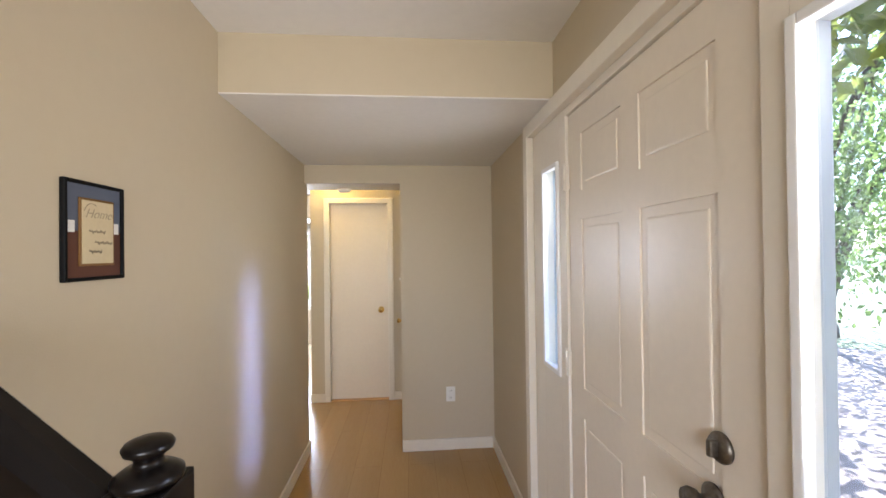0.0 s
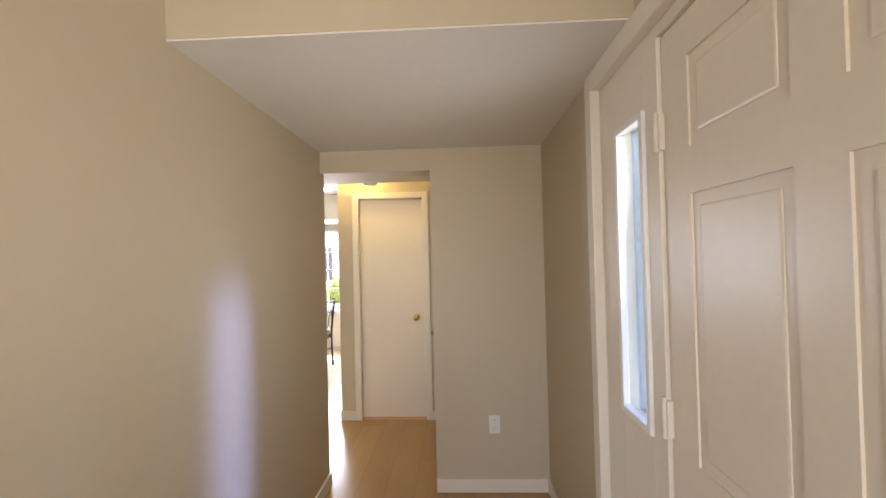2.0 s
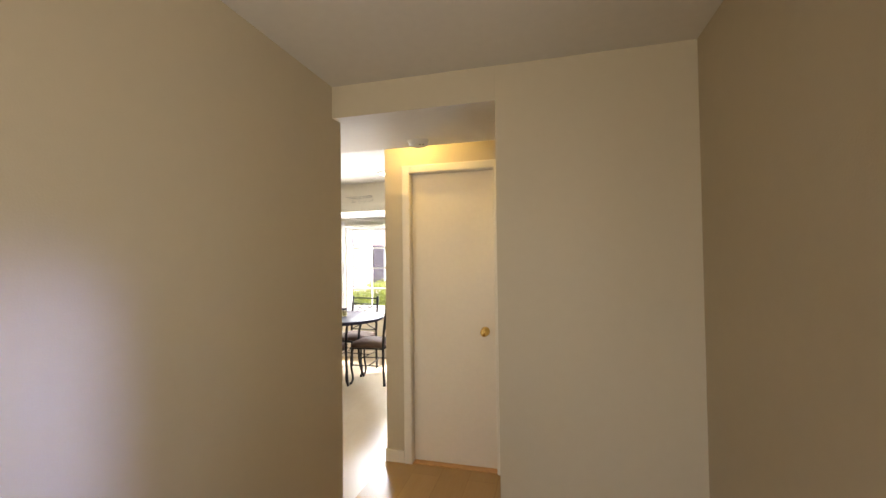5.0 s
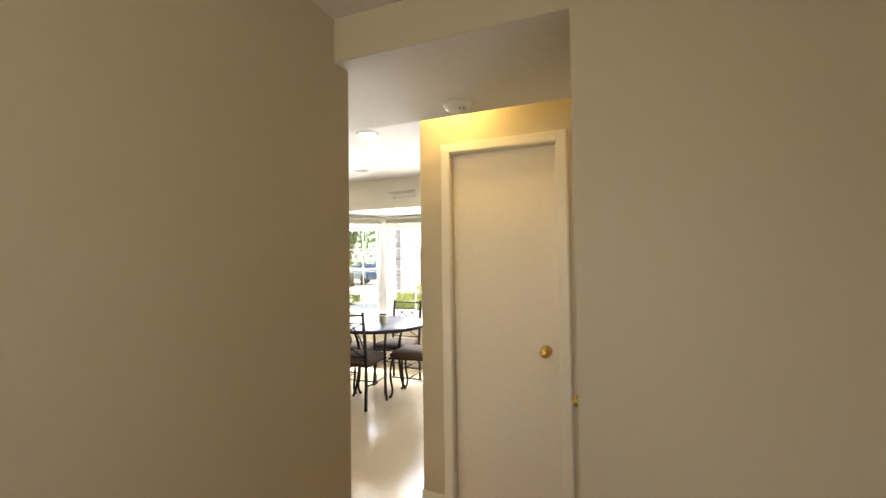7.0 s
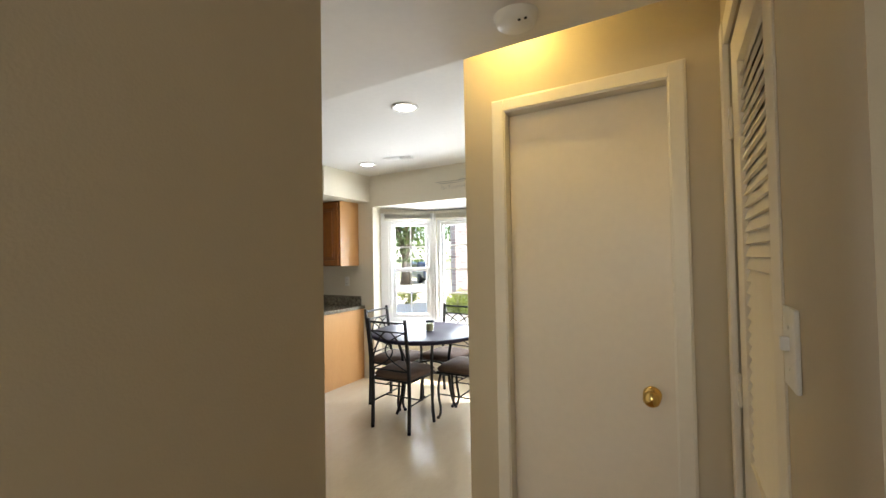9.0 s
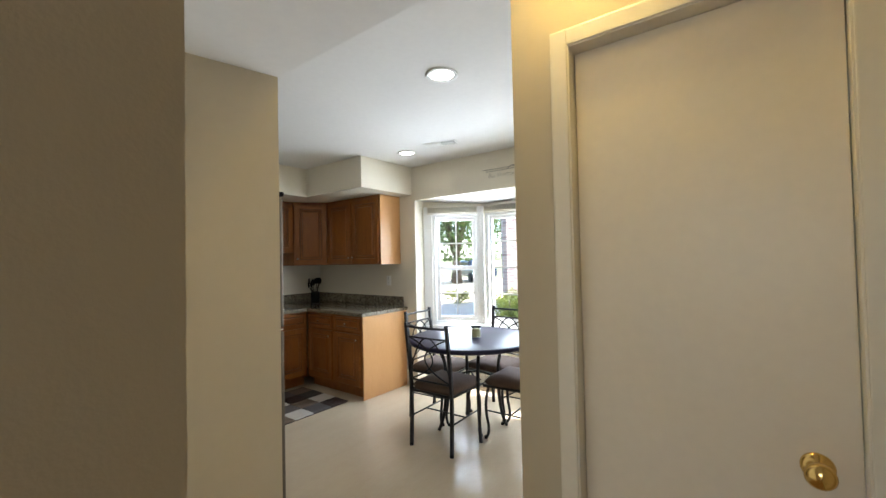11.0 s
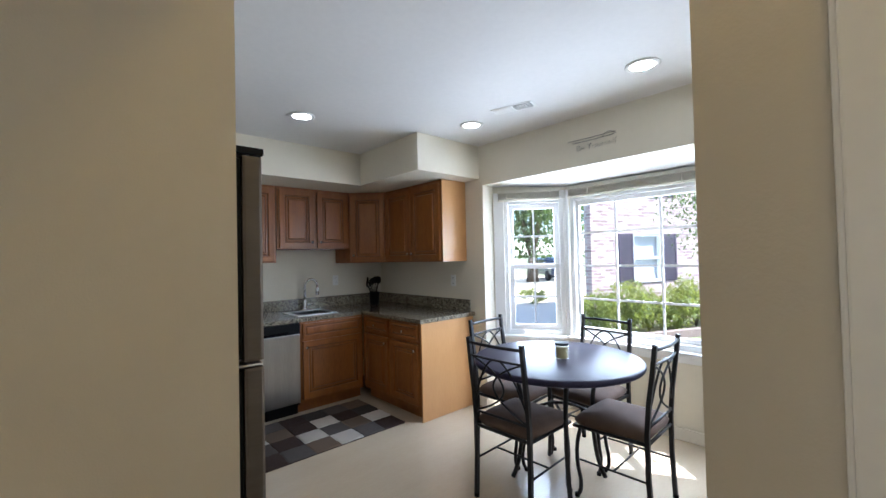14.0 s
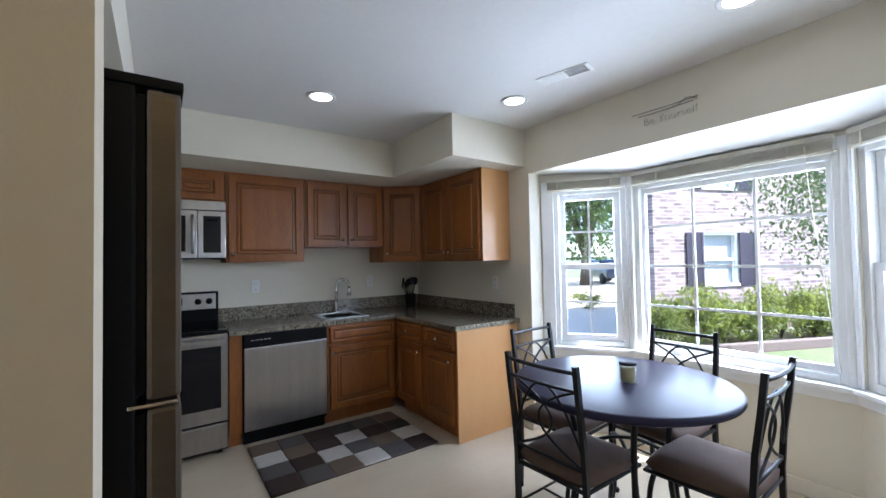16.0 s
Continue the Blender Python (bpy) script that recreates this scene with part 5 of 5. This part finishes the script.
def neighbour_house():
    h = thing("neighbour_house", FM @ Vector((-1, 7, GZ)), "pale red brick house with dark shutters across the lawn", "house")
    bm = bmesh.new()
    ys = [0.0]
    for yc in (1.76, 9.0):
        ys += [yc - 0.49, yc + 0.49]
    ys.append(14)
    for a, b in zip(ys[0::2], ys[1::2]):
        box(bm, -0.2, 0, a, b, GZ, 5.0)
    for yc in (1.76, 9.0):
        for z0, z1 in ((GZ, 0.7), (1.85, 2.77), (3.95, 5.0)):
            box(bm, -0.2, 0, yc - 0.49, yc + 0.49, z0, z1)
    box(bm, -2, -0.2, 0, 0.2, GZ, 5.0)
    box(bm, -2, -0.2, 13.8, 14, GZ, 5.0)
    box(bm, -2.2, -2, 0, 14, GZ, 5.0)
    for v in bm.verts:
        if v.co.x < -0.21:
            v.co.y += 0.94 * (-0.2 - v.co.x)
    w = part("wall", bm, M_FARBRICK, h)
    w.data.transform(FM)
    shutter = material("plum_shutter", (0.045, 0.03, 0.05), 0.5, scale=4, fine=40)
    curtain = material("window_curtain", (0.45, 0.47, 0.50), 0.8, scale=5, fine=30)
    roofm = material("shingle", (0.09, 0.085, 0.08), 0.9, scale=6, fine=60, bump=0.4)
    bm = boxes((-2.5, 0.3, -0.3, 14.4, 5.0, 5.2), (-1.9, -0.4, -0.2, 14.3, 5.2, 6.0))
    for v in bm.verts:
        v.co.y += 0.94 * max(0, -0.2 - v.co.x)
    bm.transform(FM)
    part("roof", bm, roofm, h)
    for yc in (1.76, 9.0):
        for z0, z1 in ((0.7, 1.85), (2.77, 3.95)):
            wd = part("window", boxes((-0.12, -0.02, yc - 0.49, yc - 0.43, z0, z1), (-0.12, -0.02, yc + 0.43, yc + 0.49, z0, z1), (-0.12, -0.02, yc - 0.43, yc + 0.43, z1 - 0.05, z1), (-0.12, 0.03, yc - 0.49, yc + 0.49, z0, z0 + 0.05), (-0.10, -0.04, yc - 0.43, yc + 0.43, (z0 + z1) / 2 - 0.025, (z0 + z1) / 2 + 0.025), m=FM), M_VINYL, h)
            part("pane", boxes((-0.14, -0.125, yc - 0.46, yc + 0.46, z0 + 0.04, z1 - 0.04), m=FM), curtain, wd)
            for s in (-1, 1):
                a, b = sorted((yc + s * 0.50, yc + s * 0.95))
                sh = [(0.005, 0.035, a, a + 0.05, z0, z1), (0.005, 0.035, b - 0.05, b, z0, z1), (0.005, 0.02, a + 0.05, b - 0.05, z0, z1)]
                sh += [(0.02, 0.032, a + 0.05, b - 0.05, z0 + 0.05 + k * 0.06, z0 + 0.085 + k * 0.06) for k in range(18)]
                part("shutter", boxes(*sh, m=FM), shutter, h)


neighbour_house()


def leaf_cloud(rnd, centre, radii, count, size):
    """Loose leaves gathered in clumps, as one mesh."""
    verts, faces = [], []
    clumps = [Vector([rnd.gauss(0, 0.42) for _ in range(3)]) for _ in range(max(6, count // 60))]
    for _ in range(count):
        c = rnd.choice(clumps)
        p = c + Vector([rnd.gauss(0, 0.16) for _ in range(3)])
        if p.length > 1.15:
            p = p.normalized() * rnd.uniform(0.7, 1.1)
        p = Vector((p.x * radii[0], p.y * radii[1], max(p.z, -0.9) * radii[2])) + Vector(centre)
        q = Euler((rnd.uniform(0, 6.3), rnd.uniform(0, 6.3), rnd.uniform(0, 6.3))).to_matrix()
        s = size * rnd.uniform(0.6, 1.3)
        i = len(verts)
        verts += [tuple(p + q @ Vector(v) * s) for v in ((-0.5, 0, 0), (0, 0.3, 0.06), (0.6, 0, 0), (0, -0.3, 0.06))]
        faces.append((i, i + 1, i + 2, i + 3))
    return verts, faces


def leaves(name, rnd, centre, radii, count, size, mat, parent):
    v, f = leaf_cloud(rnd, centre, radii, count, size)
    me = bpy.data.meshes.new(name)
    me.from_pydata(v, [], f)
    me.materials.append(mat)
    ob = new(name, me)
    ob.parent = parent
    ob.matrix_parent_inverse = parent.matrix_basis.inverted()
    return ob


def tree(x, y, height, crown, mat, seed, count=2600, size=0.2, trunk=0.16, label="leafy tree with a brown trunk", low=0.38):
    rnd = random.Random(seed)
    t = thing("tree", (x, y, GZ), label, "tree", "trees outside")
    fork = height * (low + 0.04)
    bm = tube([(x, y, GZ), (x + 0.05, y, GZ + fork * 0.5), (x, y + 0.05, GZ + fork)], trunk, 10)
    for v in bm.verts:
        k = 1 - 0.35 * (v.co.z - GZ) / fork
        v.co.x, v.co.y = x + (v.co.x - x) * k, y + (v.co.y - y) * k
    part("trunk", bm, M_BARK, t)
    for k in range(6):
        a = k * 1.05 + rnd.uniform(-0.3, 0.3)
        e = Vector((x + math.cos(a) * crown * 0.6, y + math.sin(a) * crown * 0.6, GZ + height * rnd.uniform(0.7, 0.95)))
        part("limb", tube(arc((x, y, GZ + fork * 0.92), (x + math.cos(a) * crown * 0.2, y + math.sin(a) * crown * 0.2, GZ + height * 0.6), e, 6), trunk * 0.3, 7), M_BARK, t)
    leaves("crown", rnd, (x, y, GZ + height * (1 + low) / 2), (crown, crown, height * (1 - low) / 2), count, size, mat, t)


tree(-15.5, 24.1, 12.0, 6.4, M_DLEAF, 3, 20000, 0.26, 0.42, "dark leafy tree beyond the lawn", 0.09)
tree(-0.85, 9.9, 5.0, 1.75, M_PALELEAF, 4, 46000, 0.05, 0.055, "pale green tree near the brick house", 0.24)
tree(7.0, 5.0, 6.0, 2.4, M_PALELEAF, 6, 12000, 0.085, 0.2, "bright leafy tree outside the entry", 0.2)
# Unseen tree, added to bound the sky gap that lights the hall wall.
tree(5.8, -3.0, 6.0, 2.1, M_LEAF, 7, 4600, 0.22, 0.2, "bright leafy tree outside the entry", 0.25)
tree(9.4, 6.6, 6.5, 3.4, M_PALELEAF, 8, 12000, 0.11, 0.2, "dense leafy tree at the edge of the yard", 0.02)
# Unseen tree, added so that its crown keeps the sun off the entry.
tree(4.6, 1.3, 7.2, 3.0, M_LEAF, 9, 9500, 0.24, 0.2, "tall leafy tree out of view, added to shade the entry", 0.46)
# Spread wide and warmed: the pale colour stands in for sunlight on shaded ground.
structure("road", boxes((-24, -5.4, 9.6, 30, GZ, GZ + 0.02)), material("concrete_painted_sun", (0.62, 0.52, 0.39), 0.9, scale=0.8, fine=12, amount=0.5, bump=0.2), "concrete parking area, paled to stand in for sunlight")


def shrub(x, y, r, h, mat, seed, count=1500):
    rnd = random.Random(seed)
    s = thing("shrub", (x, y, GZ), "bright green leafy shrub", "shrub", "shrubs along the house")
    for k in range(5):
        a = k * 1.26
        part("stem", tube([(x, y, GZ), (x + math.cos(a) * r * 0.5, y + math.sin(a) * r * 0.5, GZ + h * 0.8)], 0.012, 5), M_BARK, s)
    leaves("foliage", rnd, (x, y, GZ + h * 0.55), (r, r, h * 0.52), count, 0.058, mat, s)


for k in range(10):
    p = FM @ Vector((0.55 + 0.12 * (k % 2) + 0.05 * k, -0.4 + k * 0.68, 0))
    shrub(p.x, p.y, 0.5, (0.9, 1.05, 0.85, 0.95, 1.1, 0.9, 1.0, 1.15, 0.95, 1.1)[k], M_LEAF, 20 + k, 3400)
shrub(-8.5, 14.3, 0.6, 0.5, M_LEAF, 40, 1500)
kerb_m = material("old_brick_edging", (0.19, 0.14, 0.12), 0.9, scale=6, fine=60, bump=0.4)
structure("kerb", boxes((1.25, 1.40, -1.0, 9, GZ, GZ + 0.16), bevel=0.01, m=FM @ Matrix.Rotation(radians(-5), 4, "Z")), kerb_m, "low brick edging of the shrub bed")


def parked_car():
    base = Vector((-15.95, 26.9, GZ + 0.02))
    c = thing("car", base, "dark blue pickup parked beyond the tree", "car")
    m = Matrix.Translation(base) @ Matrix.Rotation(radians(-35), 4, "Z")
    paint = material("dark_blue_paint", (0.03, 0.05, 0.10), 0.25, 0.3, coat=0.5)
    bm = bmesh.new()
    box(bm, -2.3, 2.3, -0.85, 0.85, 0.38, 0.95, bevel=0.12)
    part("body", bm, paint, c).data.transform(m)
    bm = bmesh.new()
    box(bm, -0.9, 0.9, -0.74, 0.74, 0.9, 1.52, bevel=0.16)
    cabp = part("cab", bm, paint, c)
    cabp.data.transform(m)
    part("side_windows", boxes((-0.7, -0.05, -0.755, 0.755, 1.05, 1.4), (0.05, 0.7, -0.755, 0.755, 1.05, 1.4), bevel=0.03, m=m), M_BLKGLASS, cabp)
    for x in (-1.45, 1.45):
        for y in (-0.78, 0.78):
            wm = m @ Matrix.Translation((x, y, 0.34)) @ Matrix.Rotation(radians(90), 4, "X")
            ty = part("wheel", lathe([(0.2, -0.11), (0.32, -0.11), (0.34, -0.07), (0.34, 0.07), (0.32, 0.11), (0.2, 0.11)], 28, wm), M_BLACK, c)
            part("rim", lathe([(0.0, -0.105), (0.2, -0.105), (0.2, 0.105), (0.0, 0.105)], 20, wm), M_NICKEL, ty)


parked_car()

# ---- brick reveal outside the entry ----
structure("porch_slab", boxes((1.6, 3.4, -1.6, 1.4, GZ, -0.02)), M_MORTAR, "grey concrete entry step")


def brick_reveal(name, y_face, y_back):
    """Brick jamb of the recessed entry, laid in running bond."""
    wall = structure(name, boxes((1.601, 1.905, min(y_face, y_back) + 0.006, max(y_face, y_back) - 0.006, GZ, 2.9)), M_MORTAR, "recessed mortar of the brick entry wall")
    meshes = {}
    for row in range(34):
        z = -0.02 + row * 0.0755
        x = 1.604
        first = 0.095 if row % 2 else 0.195
        while x < 1.9:
            L = min(first, 1.9 - x)
            if L > 0.03:
                key = round(L, 3)
                if key not in meshes:
                    meshes[key] = mesh_of("brick", boxes((0, L, min(y_face, y_back), max(y_face, y_back), 0, 0.064), bevel=0.003), M_BRICK)
                b = new("brick", meshes[key])
                b.location = (x, 0, z)
                b.parent = wall
            x += L + 0.01
            first = 0.195
    return wall


brick_reveal("wall_brick_reveal", 1.03, 1.15)
brick_reveal("wall_brick_reveal_2", -1.15, -1.03)
structure("wall_outer_front", boxes((1.62, 1.75, 1.15, 6.0, GZ, 3.2), (1.62, 1.75, -3.4, -1.15, GZ, 3.2)), M_FARBRICK, "brick outer wall of the house")
structure("roof_house", boxes((-5.0, 1.9, -3.5, 5.75, 2.62, 2.75)), M_TRIM, "flat closing roof of the house")
